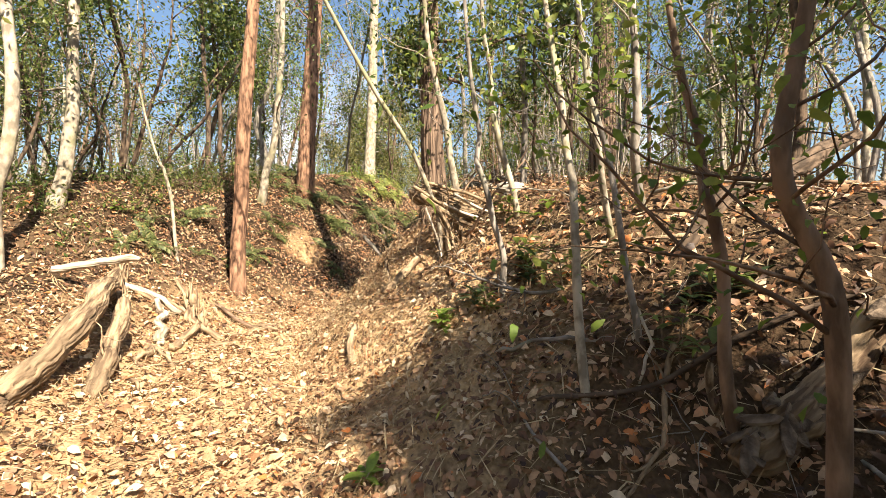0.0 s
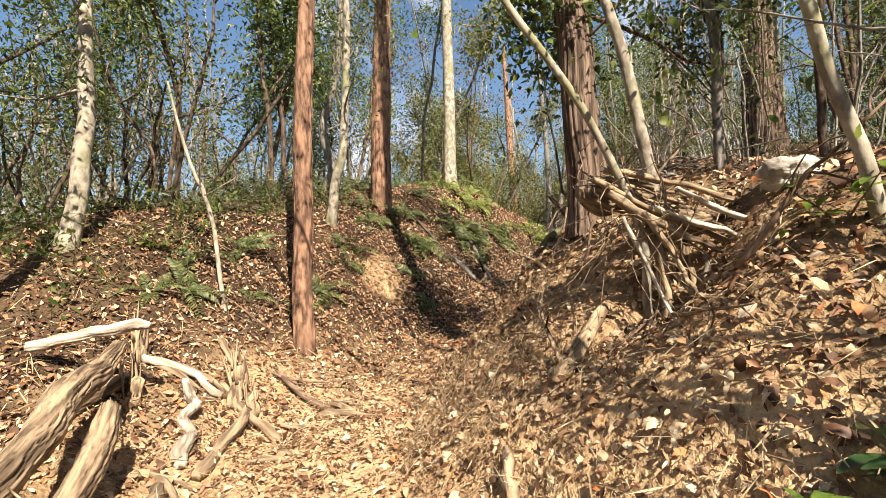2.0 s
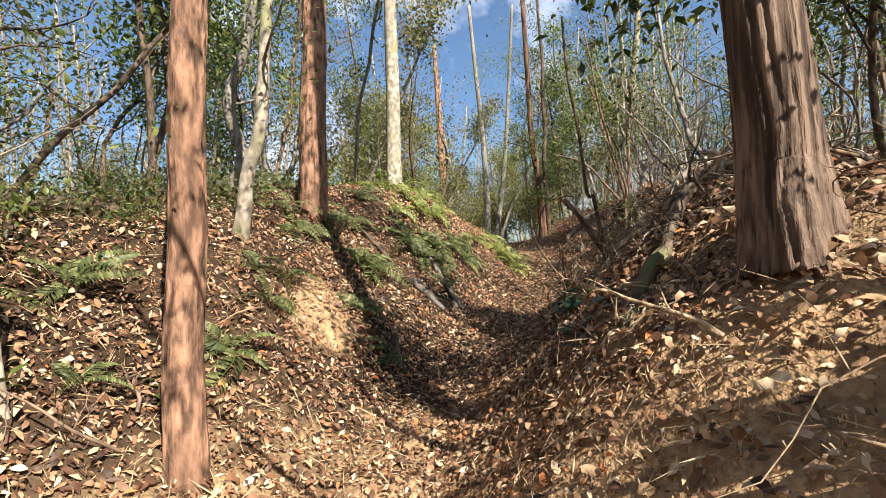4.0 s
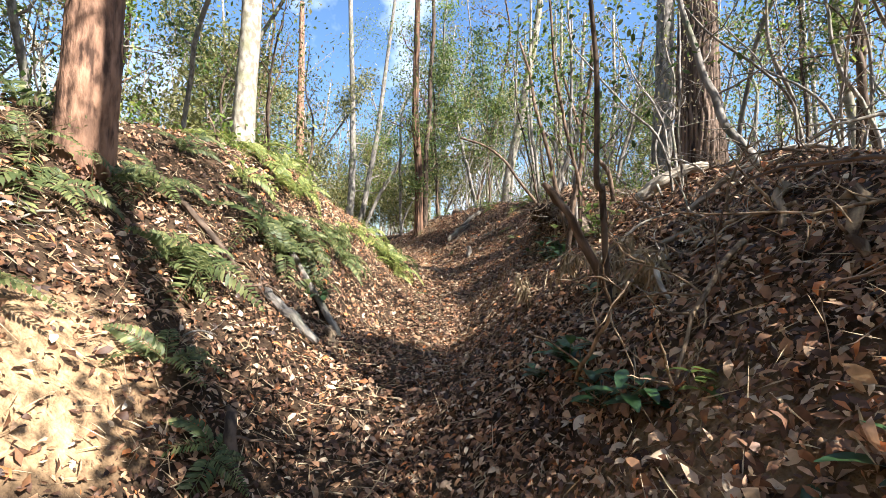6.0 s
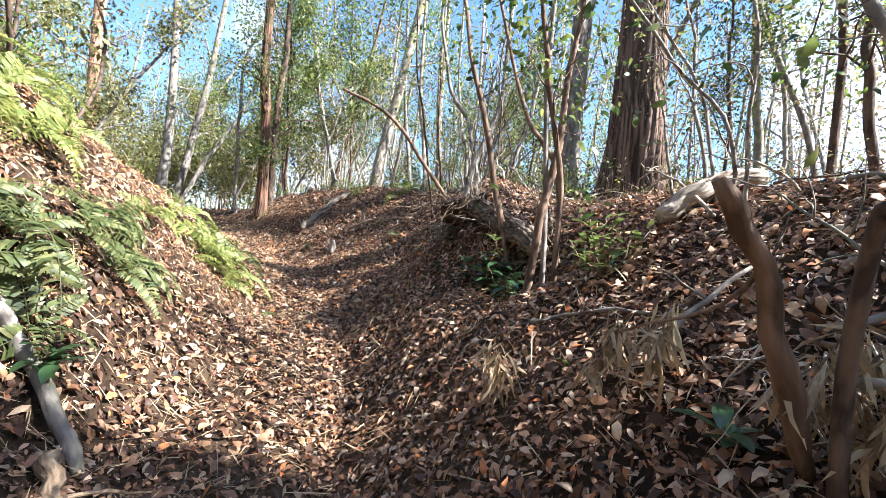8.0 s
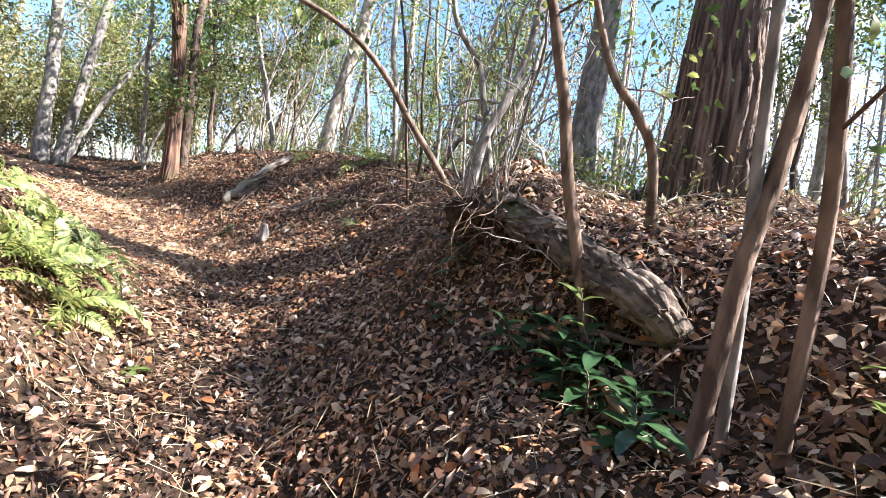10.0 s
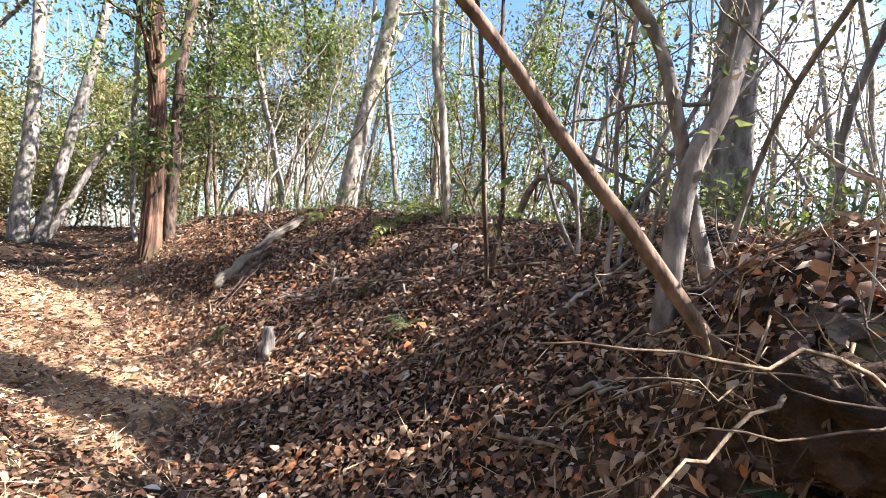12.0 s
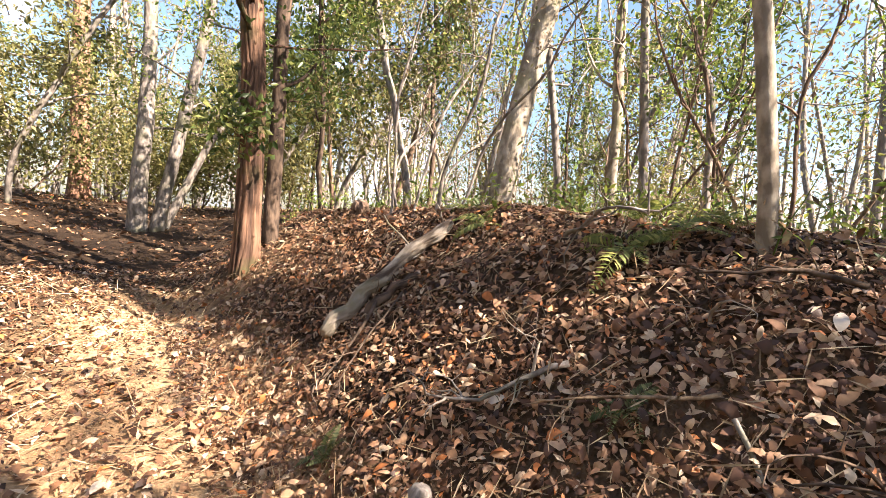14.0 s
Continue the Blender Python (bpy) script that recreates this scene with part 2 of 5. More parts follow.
def land(x, y):
    x, y = np.asarray(x, float), np.asarray(y, float)
    s = station(y)
    d = x - s[..., 1]
    left = s[..., 5] * rise((-d - s[..., 3]) / s[..., 4])
    right = s[..., 8] * rise((d - s[..., 6]) / s[..., 7])
    z = s[..., 2] + np.where(d < 0, left, right)
    shelf = np.clip(d - s[..., 6] - s[..., 7], 0, 2.2)
    z = z + 0.3 * shelf * np.exp(-((y - 9.5) / 1.0) ** 2)
    far = np.where(d < 0, -d - s[..., 3] - s[..., 4] - 1.2, d - s[..., 6] - s[..., 7] - 3.6)
    far = np.clip(far, 0, 60)
    z = z - np.where(d < 0, 0.16, 0.11) * far + 0.0012 * far ** 2
    away = np.clip(np.maximum(y - 26, -6 - y), 0, 80)
    z = z - 0.06 * away + 0.0004 * away ** 2
    for a, b, wide, long, deep in HOLLOWS:
        z = z - deep * np.exp(-((x - a) / wide) ** 2 - ((y - b) / long) ** 2)
    return z + swell(x, y)


def ground_z(x, y):
    return float(land(x, y))


def ground_normal(x, y):
    e = 0.04
    n = np.stack([land(x - e, y) - land(x + e, y), land(x, y - e) - land(x, y + e), np.full(np.shape(x), 2 * e)], -1)
    return n / np.linalg.norm(n, axis=-1, keepdims=True)


# ---- building blocks ----
rng = np.random.default_rng(7)


def mesh_of(name, verts, faces, material, smooth=True):
    """A mesh from an array of places and an array (or a list of arrays) of faces with 3 or 4 corners."""
    faces = [f for f in (faces if isinstance(faces, list) else [faces]) if len(f)]
    me = bpy.data.meshes.new(name)
    loops = np.concatenate([f.ravel() for f in faces]).astype(np.int32)
    counts = np.concatenate([np.full(len(f), f.shape[1]) for f in faces])
    me.vertices.add(len(verts))
    me.vertices.foreach_set("co", np.asarray(verts, np.float32).ravel())
    me.loops.add(len(loops))
    me.loops.foreach_set("vertex_index", loops)
    me.polygons.add(len(counts))
    me.polygons.foreach_set("loop_start", np.concatenate([[0], np.cumsum(counts)[:-1]]).astype(np.int32))
    me.polygons.foreach_set("use_smooth", np.full(len(counts), smooth))
    me.update(calc_edges=True)
    me.materials.append(material)
    return me


def thing(name, at, label, category, group="", kind=""):
    ob = new(name)
    ob.empty_display_size = 0.1
    ob.location = at
    return tagged(ob, label, category, group, kind)


def piece(name, me, parent=None, label=""):
    ob = new(name, me)
    if parent:
        ob.parent = parent
    return tagged(ob, label) if label else ob


def glide(points, n):
    """n places along a smooth line through the points."""
    p = np.asarray(points, float)
    if len(p) == 2:
        return p[0] + (p[1] - p[0]) * np.linspace(0, 1, n)[:, None]
    p = np.vstack([2 * p[0] - p[1], p, 2 * p[-1] - p[-2]])
    out = []
    for u in np.linspace(0, len(p) - 3 - 1e-6, n):
        i, f = int(u), u - int(u)
        a, b, c, d = p[i:i + 4]
        out.append(0.5 * (2 * b + (c - a) * f + (2 * a - 5 * b + 4 * c - d) * f * f + (3 * b - a - 3 * c + d) * f ** 3))
    return np.array(out)


class Heap:
    """Collects tubes and leaves into one mesh."""

    def __init__(self):
        self.v, self.q, self.t, self.n = [], [], [], 0

    def add(self, v, q=None, t=None):
        if q is not None and len(q):
            self.q.append(np.asarray(q) + self.n)
        if t is not None and len(t):
            self.t.append(np.asarray(t) + self.n)
        self.v.append(np.asarray(v))
        self.n += len(v)

    def tube(self, line, radii, sides=8, rough=0.0, ridges=0, flare=0.0, strips=0, plate=0.4, deep=0.07):
        line = np.asarray(line, float)
        n = len(line)
        radii = np.interp(np.linspace(0, 1, n), np.linspace(0, 1, len(radii)), radii)
        way = np.gradient(line, axis=0)
        way /= np.linalg.norm(way, axis=1, keepdims=True) + 1e-9
        ref = np.array([1.0, 0, 0]) if abs(way[:, 0]).mean() < 0.8 else np.array([0, 1.0, 0])
        a = np.cross(way, ref)
        a /= np.linalg.norm(a, axis=1, keepdims=True) + 1e-9
        b = np.cross(way, a)
        ang = np.linspace(0, 2 * math.pi, sides, endpoint=False)
        r = radii[:, None] * np.ones(sides)
        if rough:
            r = r * (1 + rough * rng.standard_normal((n, sides)))
        if ridges:
            ph = rng.uniform(0, 6.28, 3)
            drift = np.linspace(0, 1.6, n)[:, None]
            r = r * (1 + 0.05 * np.sin(ridges * ang + ph[0] + drift) + 0.035 * np.sin((ridges * 2 + 1) * ang + ph[1] - 2 * drift) + 0.02 * rng.standard_normal((n, sides)))
        if strips:
            run = np.linalg.norm(line - line[0], axis=1)[:, None]
            sway = np.interp(run[:, 0], np.linspace(0, run.max(), 40), rng.normal(0, 0.35, 40))[:, None]
            u = strips * ang / (2 * math.pi) + sway + 0.25 * np.sin(3 * ang + 2.0 * run)
            k = np.floor(u).astype(int) % strips
            edge = np.minimum(u - np.floor(u), 1 - u + np.floor(u))
            along = run / plate + rng.uniform(0, 1, strips)[k]
            lift = rng.uniform(-0.45, 0.55, (strips, 400))[k, np.floor(along).astype(int) % 400]
            fray = np.minimum(along - np.floor(along), 0.15) / 0.15
            r = r * (1 + deep * (0.6 * lift * fray - np.exp(-(edge / 0.16) ** 2)) + 0.008 * rng.standard_normal((n, sides)))
        if flare:
            run = np.linalg.norm(line - line[0], axis=1)[:, None]
            lobes = 1 + 0.35 * np.sin(5 * ang + 1) + 0.2 * np.sin(3 * ang)
            r = r * (1 + flare * np.exp(-run / (3.2 * radii[0])) * lobes)
        v = line[:, None] + a[:, None] * (np.cos(ang) * r)[..., None] + b[:, None] * (np.sin(ang) * r)[..., None]
        v = v.reshape(-1, 3)
        i = np.arange(n - 1)[:, None] * sides
        j = np.arange(sides)
        k = (j + 1) % sides
        q = np.stack([i + j, i + sides + j, i + sides + k, i + k], -1).reshape(-1, 4)
        v = np.vstack([v, line[0], line[-1]])
        t = np.vstack([np.stack([j, k, np.full(sides, n * sides)], -1), np.stack([k + (n - 1) * sides, j + (n - 1) * sides, np.full(sides, n * sides + 1)], -1)])
        self.add(v, q, t)

    def leaves(self, at, way, up, length, width, fold=0.25, simple=False):
        """Folded, pointed leaves: places, the ways they point, the ways they face, sizes."""
        at, way, up = (np.asarray(x, float) for x in (at, way, up))
        way = way / (np.linalg.norm(way, axis=1, keepdims=True) + 1e-9)
        side = np.cross(way, up)
        side /= np.linalg.norm(side, axis=1, keepdims=True) + 1e-9
        up = np.cross(side, way)
        L, W = np.asarray(length)[:, None], np.asarray(width)[:, None]
        lift = up * W * fold
        m = len(at)
        if simple:
            v = np.stack([at, at + way * L * 0.45 + side * W * 0.5 + lift, at + way * L, at + way * L * 0.45 - side * W * 0.5 + lift], 1).reshape(-1, 3)
            i = np.arange(m)[:, None] * 4
            self.add(v, None, np.concatenate([i + [0, 1, 2], i + [0, 2, 3]]))
            return
        curl = L * rng.uniform(-0.12, 0.3, (m, 1))
        sag = rng.uniform(-1, 1, (m, 1))
        a, b = W * rng.uniform(0.38, 0.5, (m, 1)), W * rng.uniform(0.32, 0.5, (m, 1))
        v = np.stack([at, at + way * L * 0.28 + side * a + lift + up * curl * 0.8, at + way * L * 0.3 - side * a - lift * sag * 0.6 + up * curl * 0.8,
                      at + way * L * 0.7 + side * b + lift * sag + up * curl * 0.8, at + way * L * 0.68 - side * b + lift * 0.7 + up * curl * 0.8, at + way * L * rng.uniform(0.92, 1.05, (m, 1))], 1).reshape(-1, 3)
        i = np.arange(m)[:, None] * 6
        self.add(v, i + [1, 3, 4, 2], np.concatenate([i + [0, 1, 2], i + [3, 5, 4]]))

    def mesh(self, name, material, smooth=True):
        return mesh_of(name, np.vstack(self.v), [np.vstack(x) for x in (self.q, self.t) if x], material, smooth)


def any_way(n, up=0.0):
    w = rng.standard_normal((n, 3))
    w[:, 2] += up
    return w / np.linalg.norm(w, axis=1, keepdims=True)


def leaf_cloud(heap, centres, per, spread, length, width=0.45, simple=True):
    c = np.repeat(np.asarray(centres, float), per, axis=0)
    c = c + rng.standard_normal(c.shape) * spread
    n = len(c)
    L = rng.uniform(0.7, 1.3, n) * length
    heap.leaves(c, any_way(n, -0.3), any_way(n, 1.2), L, L * width, 0.25, simple)


def grow(start, way, length, steps=6, wander=0.25, lift=0.0):
    """A wandering line for a limb or stem."""
    p, w = np.asarray(start, float), np.asarray(way, float)
    w = w / np.linalg.norm(w)
    out = [p]
    for _ in range(steps):
        w = w + rng.standard_normal(3) * wander + np.array([0, 0, lift])
        w = w / np.linalg.norm(w)
        p = p + w * length / steps
        out.append(p)
    return np.array(out)


# ---- ground ----
def spaced(lo, hi, step, far):
    mid = list(np.arange(lo, hi + step / 2, step))
    out, s = [], step
    while (out[-1] if out else hi) < far:
        s *= 1.25
        out.append((out[-1] if out else hi) + s)
    back, s = [], step
    while (back[-1] if back else lo) > -far:
        s *= 1.25
        back.append((back[-1] if back else lo) - s)
    return np.array(back[::-1] + mid + out)


def build_ground():
    xs, ys = spaced(-6, 7, 0.08, 600), spaced(-2, 20, 0.08, 600)
    X, Y = np.meshgrid(xs, ys)
    Z = land(X, Y)
    near = (np.abs(X) < 8) & (Y > -3) & (Y < 22)
    Z = Z + np.where(near, rng.standard_normal(Z.shape) * 0.008, 0)
    v = np.stack([X, Y, Z], -1).reshape(-1, 3)
    w = len(xs)
    i = (np.arange(len(ys) - 1)[:, None] * w + np.arange(w - 1)).reshape(-1)
    f = np.stack([i, i + 1, i + w + 1, i + w], -1)
    return tagged(new("ground", mesh_of("ground", v, f, SOIL)), "brown forest soil rising into leaf-strewn banks beside the path", "ground", kind="structure")


ground = build_ground()


def scatter(n, x0, x1, y0, y1, across=None):
    """Random places on the land; across: keep those within so many metres of the path's middle, thinning outward."""
    x, y = rng.uniform(x0, x1, n), rng.uniform(y0, y1, n)
    if across:
        d = np.abs(x - station(y)[:, 1])
        keep = rng.uniform(0, 1, n) < np.clip(1.6 - d / across, 0.05, 1)
        x, y = x[keep], y[keep]
    return x, y


def sandy(x, y):
    """How bare the sandy slope at the walk's start is: 1 in its middle, 0 outside."""
    d = np.sqrt(((x + 1.15) / 1.65) ** 2 + ((y - 3.9) / 2.2) ** 2)
    d = np.minimum(d, np.sqrt(((x + 2.3) / 0.3) ** 2 + ((y - 7.6) / 0.35) ** 2))
    d = np.minimum(d, np.sqrt(((x - 1.15) / 0.55) ** 2 + ((y - 14.6) / 1.7) ** 2))
    d = d + 0.12 * np.sin(3.1 * x + 2 * y) + 0.1 * np.sin(4.3 * y - 2.7 * x)
    return np.clip((1.15 - d) / 0.4, 0, 1)


def litter(name, n, x0, x1, y0, y1, size, across, label, hole=False, simple=False, thin=(0.35, 0.6)):
    x, y = scatter(n, x0, x1, y0, y1, across)
    keep = rng.uniform(0, 1, len(x)) > np.where(y > 11, 0.4, 0.72) * sandy(x, y)
    if hole:
        keep &= (np.abs(x - station(y)[:, 1]) > 2.9) | (y > 17.5) | (y < -1)
    x, y = x[keep], y[keep]
    m = len(x)
    nrm = ground_normal(x, y)
    up = nrm + rng.standard_normal((m, 3)) * 0.38
    way = np.cross(up, rng.standard_normal((m, 3)))
    L = size * np.exp(np.clip(rng.normal(0, 0.48, m), -1, 0.75))
    at = np.stack([x, y, land(x, y)], -1) + nrm * rng.uniform(0.0, 0.035, m)[:, None]
    h = Heap()
    h.leaves(at - way / np.linalg.norm(way, axis=1, keepdims=True) * L[:, None] / 2, way, up, L, L * rng.uniform(*thin, m), 0.3, simple)
    return tagged(new(name, h.mesh(name, LITTER)), label, "leaves", kind="stuff")


litter("leaf_litter", 180000, -5, 6, -1.0, 17.5, 0.034, 2.8, "dry curled brown leaves strewn thick over path and banks")
litter("leaf_scraps", 205000, -5, 6, -1.0, 17.5, 0.032, 2.8, "broken scraps of dry leaves covering path and banks", simple=True, thin=(0.18, 0.5))
litter("leaf_litter", 70000, -14, 16, -5, 34, 0.06, 9.0, "dry brown leaves covering the woodland floor beyond the banks", True, True)


def bank_litter():
    """The deep drift of leaves on the shaded bank beside the walk."""
    n = 75000
    y = rng.uniform(5.2, 15.5, n)
    x = station(y)[:, 1] + 0.2 + 2.6 * rng.uniform(0, 1, n)
    nrm = ground_normal(x, y)
    up = nrm + rng.standard_normal((n, 3)) * 0.35
    way = np.cross(up, rng.standard_normal((n, 3)))
    L = 0.03 * np.exp(np.clip(rng.normal(0, 0.5, n), -1, 0.75))
    h = Heap()
    h.leaves(np.stack([x, y, land(x, y)], -1) + nrm * rng.uniform(0.0, 0.03, n)[:, None], way, up, L, L * rng.uniform(0.25, 0.55, n), 0.3)
    tagged(new("leaf_drift", h.mesh("leaf_drift", LITTER)), "deep drift of dry brown leaves on the shaded bank", "leaves", kind="stuff")


bank_litter()


def pale_litter():
    """Sun-bleached leaves and chips lying thin on the sandy slope."""
    x, y = rng.uniform(-3.4, 0.6, 26000), rng.uniform(1.4, 6.4, 26000)
    keep = rng.uniform(0, 1, len(x)) < 0.25 + 0.75 * sandy(x, y)
    x, y = x[keep], y[keep]
    m = len(x)
    nrm = ground_normal(x, y)
    up = nrm + rng.standard_normal((m, 3)) * 0.35
    L = 0.03 * np.exp(np.clip(rng.normal(0, 0.5, m), -1, 0.9))
    h = Heap()
    h.leaves(np.stack([x, y, land(x, y)], -1) + nrm * rng.uniform(0.004, 0.03, m)[:, None], np.cross(up, rng.standard_normal((m, 3))), up, L, L * rng.uniform(0.25, 0.6, m), 0.3)
    tagged(new("pale_leaf_litter", h.mesh("pale_leaf_litter", PALE_LITTER)), "sun-bleached tan leaves lying thin on sandy soil", "leaves", kind="stuff")


pale_litter()


def twig_litter():
    """Thin stalks, needles and twigs lying about."""
    x, y = scatter(40000, -4.5, 5.5, -0.5, 17, 2.6)
    m = len(x)
    nrm = ground_normal(x, y)
    way = np.cross(nrm + rng.standard_normal((m, 3)) * 0.25, rng.standard_normal((m, 3)))
    L = 0.11 * np.exp(np.clip(rng.normal(0, 0.5, m), -1.2, 0.7))
    at = np.stack([x, y, land(x, y)], -1) + nrm * rng.uniform(0.01, 0.05, m)[:, None]
    h = Heap()
    h.leaves(at, way, nrm + rng.standard_normal((m, 3)) * 0.5, L, rng.uniform(0.003, 0.008, m), 0.4, True)
    tagged(new("twig_litter", h.mesh("twig_litter", DRY)), "thin dry twigs and stalks among the fallen leaves", "twigs", kind="stuff")


twig_litter()


# ---- trees ----
def wander_line(points, n, wob):
    line = glide(points, n)
    u = np.linspace(0, 1, n)
    shake = np.stack([np.interp(u, np.linspace(0, 1, 9), rng.normal(0, wob, 9)) for _ in range(3)], -1)
    shake[0] = 0
    return line + shake * np.array([1, 1, 0.2])


def limb_mesh(start, way, length, r, material, twigs=3, wander=0.22):
    """A limb with its twigs, and the places where leaves hang."""
    h, tips = Heap(), []
    lim = grow(start, way, length, 7, wander, 0.05)
    h.tube(lim, [r, r * 0.3], 5)
    tips += [lim[-1], lim[-3]]
    for _ in range(twigs):
        tw = grow(lim[rng.integers(2, 7)], any_way(1, 0.3)[0], length * rng.uniform(0.3, 0.6), 5, 0.3)
        h.tube(tw, [r * 0.4, r * 0.12], 3)
        tips += [tw[-1], tw[-3]]
    return h.mesh("limb", material), tips


def tree(name, points, dia, material, label, category="tree", limbs=6, first=0.35, leaf=GREEN, leaves=700, leaf_size=0.065, ridges=0, sides=12, flare=0.35, group="", reach=1.5, taper=0.5, wob=0.03, sink=0.12, root_z=None, sprays=(), strips=0, plate=0.4, deep=0.07):
    """A tree along the points from its foot up; the foot is set on the ground."""
    p = np.asarray(points, float)
    x, y = p[0, :2]
    z = ground_z(x, y) if root_z is None else root_z
    p[0, 2] = z - sink
    foot = np.array([x, y, z])
    root = thing(name, foot, label, category, group)
    n = 230 if strips else 44 if ridges else 30
    line = wander_line(p - foot, n, wob)
    h = Heap()
    h.tube(line, [dia / 2, dia / 2 * 0.88, dia / 2 * taper], strips * 5 if strips else sides, 0.0 if strips else 0.015, 0 if strips else ridges, flare, strips, plate, deep)
    piece("trunk", h.mesh("trunk", material), root)
    tips = []
    for i in range(limbs):
        u = first + (1 - first) * (i + rng.uniform(0, 0.9)) / limbs
        at = line[min(n - 1, int(u * (n - 1)))]
        a = rng.uniform(0, 6.28)
        me, more = limb_mesh(at, (math.cos(a), math.sin(a), 0.5), reach * rng.uniform(0.6, 1.2) * (1.25 - u * 0.7), min(dia * 0.16, 0.03) * (1.3 - u), material)
        piece("limb", me, root)
        tips += more
    if leaves and tips:
        h = Heap()
        leaf_cloud(h, tips, max(1, int(leaves * 1.5) // len(tips)), 0.2 * reach ** 0.5, leaf_size * (0.75 if group else 1), 0.45, not group)
        piece("crown", h.mesh("crown", leaf), root)
    for height, heading, length in sprays:
        at = line[int(np.argmin(np.abs(line[:, 2] + z - height)))]
        way = (math.sin(radians(heading)), math.cos(radians(heading)), 0.1)
        me, more = limb_mesh(at, way, length, 0.012, material, 6, 0.15)
        limb = piece("limb", me, root)
        h = Heap()
        leaf_cloud(h, more, 26, 0.12, 0.075)
        tagged(piece("spray", h.mesh("spray", leaf), limb), kind="stuff")
    return root


# the trees that stand out, path start first
tree("red_pine_tree", [(-2.6, 5.85, 0), (-2.58, 5.87, 2.6), (-2.45, 5.9, 5), (-2.35, 5.8, 9)], 0.19, RED_PINE, "slender red pine with flaking orange bark rooted at the bank foot", wob=0.012, flare=0.15, ridges=4, sides=18, limbs=5, first=0.7, leaves=500, strips=11, plate=0.11, deep=0.05)
tree("pine_tree", [(-2.72, 9.1, 0), (-2.68, 9.15, 4.3), (-2.55, 9.3, 7), (-2.3, 9.4, 13)], 0.33, RED_PINE, "stout reddish-brown pine standing on the fern-covered crest", sides=24, ridges=6, limbs=6, first=0.55, leaves=900, flare=0.15, wob=0.015, strips=16, plate=0.11, deep=0.05)
tree("pale_tree", [(-1.91, 12.0, 0), (-1.85, 12.05, 6), (-1.75, 12.2, 13)], 0.28, PALE, "pale sunlit trunk standing among yellow ferns", sides=18, limbs=6, first=0.55, leaves=700, leaf=WINTER, wob=0.012)
tree("pale_tree", [(-4.34, 5.13, 0), (-4.22, 5.2, 2.6), (-4.25, 5.3, 4), (-4.3, 5.4, 8)], 0.15, PALE, "thin pale-barked tree with yellow moss patches", limbs=6, first=0.4, leaves=900, wob=0.012)
tree("pale_tree", [(-3.85, 3.98, 0), (-3.88, 4.0, 1.9), (-3.74, 4.0, 2.7), (-3.78, 3.95, 4), (-3.7, 3.9, 7)], 0.12, PALE, "thin pale crooked trunk at the bank edge", limbs=4, first=0.55, leaves=300, wob=0.015)
tree("curved_tree", [(-3.7, 9.0, 0), (-3.5, 9.0, 3.3), (-3.62, 9.0, 4.0), (-3.3, 9.0, 5.2), (-3.3, 9.1, 8)], 0.15, GREY, "grey tree with a swan-necked trunk on the crest", limbs=5, first=0.5, leaves=500, wob=0.012)
tree("curved_tree", [(-3.05, 7.7, 0), (-2.95, 7.65, 2.75), (-2.8, 7.6, 3.3), (-2.65, 7.55, 5), (-2.7, 7.6, 8)], 0.13, PALE, "smooth pale leaning trunk on the sunny crest", limbs=4, first=0.5, leaves=350, wob=0.012)
tree("cedar_tree", [(-0.12, 5.1, 0), (-.15, 5.15, 3.0), (-.2, 5.25, 5), (-.25, 5.4, 12)], 0.25, CEDAR, "stout cedar with deeply furrowed brown bark on the bank", ridges=9, sides=40, flare=0.45, limbs=12, first=0.45, leaves=2600, reach=1.7, wob=0.012, taper=0.75, sprays=((3.2, 330, 0.7), (3.4, 350, 0.8), (3.5, 335, 0.9), (3.5, 20, 1.0), (3.6, 100, 1.2), (3.2, 130, 1.0), (3.7, 310, 0.8)), strips=22, plate=0.5, deep=0.09)
tree("cedar_tree", [(3.38, 9.6, 0), (3.34, 9.65, 6), (3.34, 9.9, 14)], 0.48, CEDAR, "big furrowed cedar on the sunlit plateau", ridges=11, sides=44, flare=0.5, limbs=10, first=0.55, leaves=1000, wob=0.015, taper=0.7, reach=2.2, strips=30, plate=0.5, deep=0.09)
tree("oak_tree", [(4.3, 11.05, 0), (4.32, 11.1, 6), (4.4, 11.2, 13)], 0.30, GREY, "straight grey trunk on the plateau beside the cedar", sides=18, limbs=6, first=0.5, leaves=250, leaf=YELLOW_GREEN, wob=0.012)
tree("oak_tree", [(3.5, 14.93, 0), (3.75, 14.78, 5), (4.1, 14.6, 7.5), (4.3, 14.6, 11)], 0.20, PALE, "pale trunk leaning a little on the crest", sides=16, limbs=6, first=0.4, leaves=900, leaf=YELLOW_GREEN, wob=0.012, flare=0.2)
tree("young_tree", [(3.12, 12.74, 0), (3.06, 12.84, 4.0), (2.98, 12.96, 5), (2.95, 13.0, 9)], 0.072, PALE, "straight pale young trunk on the bank edge", limbs=4, first=0.6, leaves=300, flare=0.08, wob=0.008)
tree("red_pine_tree", [(1.8, 15.85, 0), (1.76, 15.95, 4.2), (1.65, 16.0, 6), (1.6, 16.1, 12)], 0.2, RAGGED, "rust-brown tree with ragged bark on a mound beside the path", sides=28, ridges=7, limbs=7, first=0.35, leaves=1100, flare=0.25, wob=0.015, sprays=((3.6, 250, 0.5), (3.9, 60, 1.3), (4.4, 90, 1.6), (4.0, 20, 1.2)), strips=16, plate=0.35, deep=0.12)
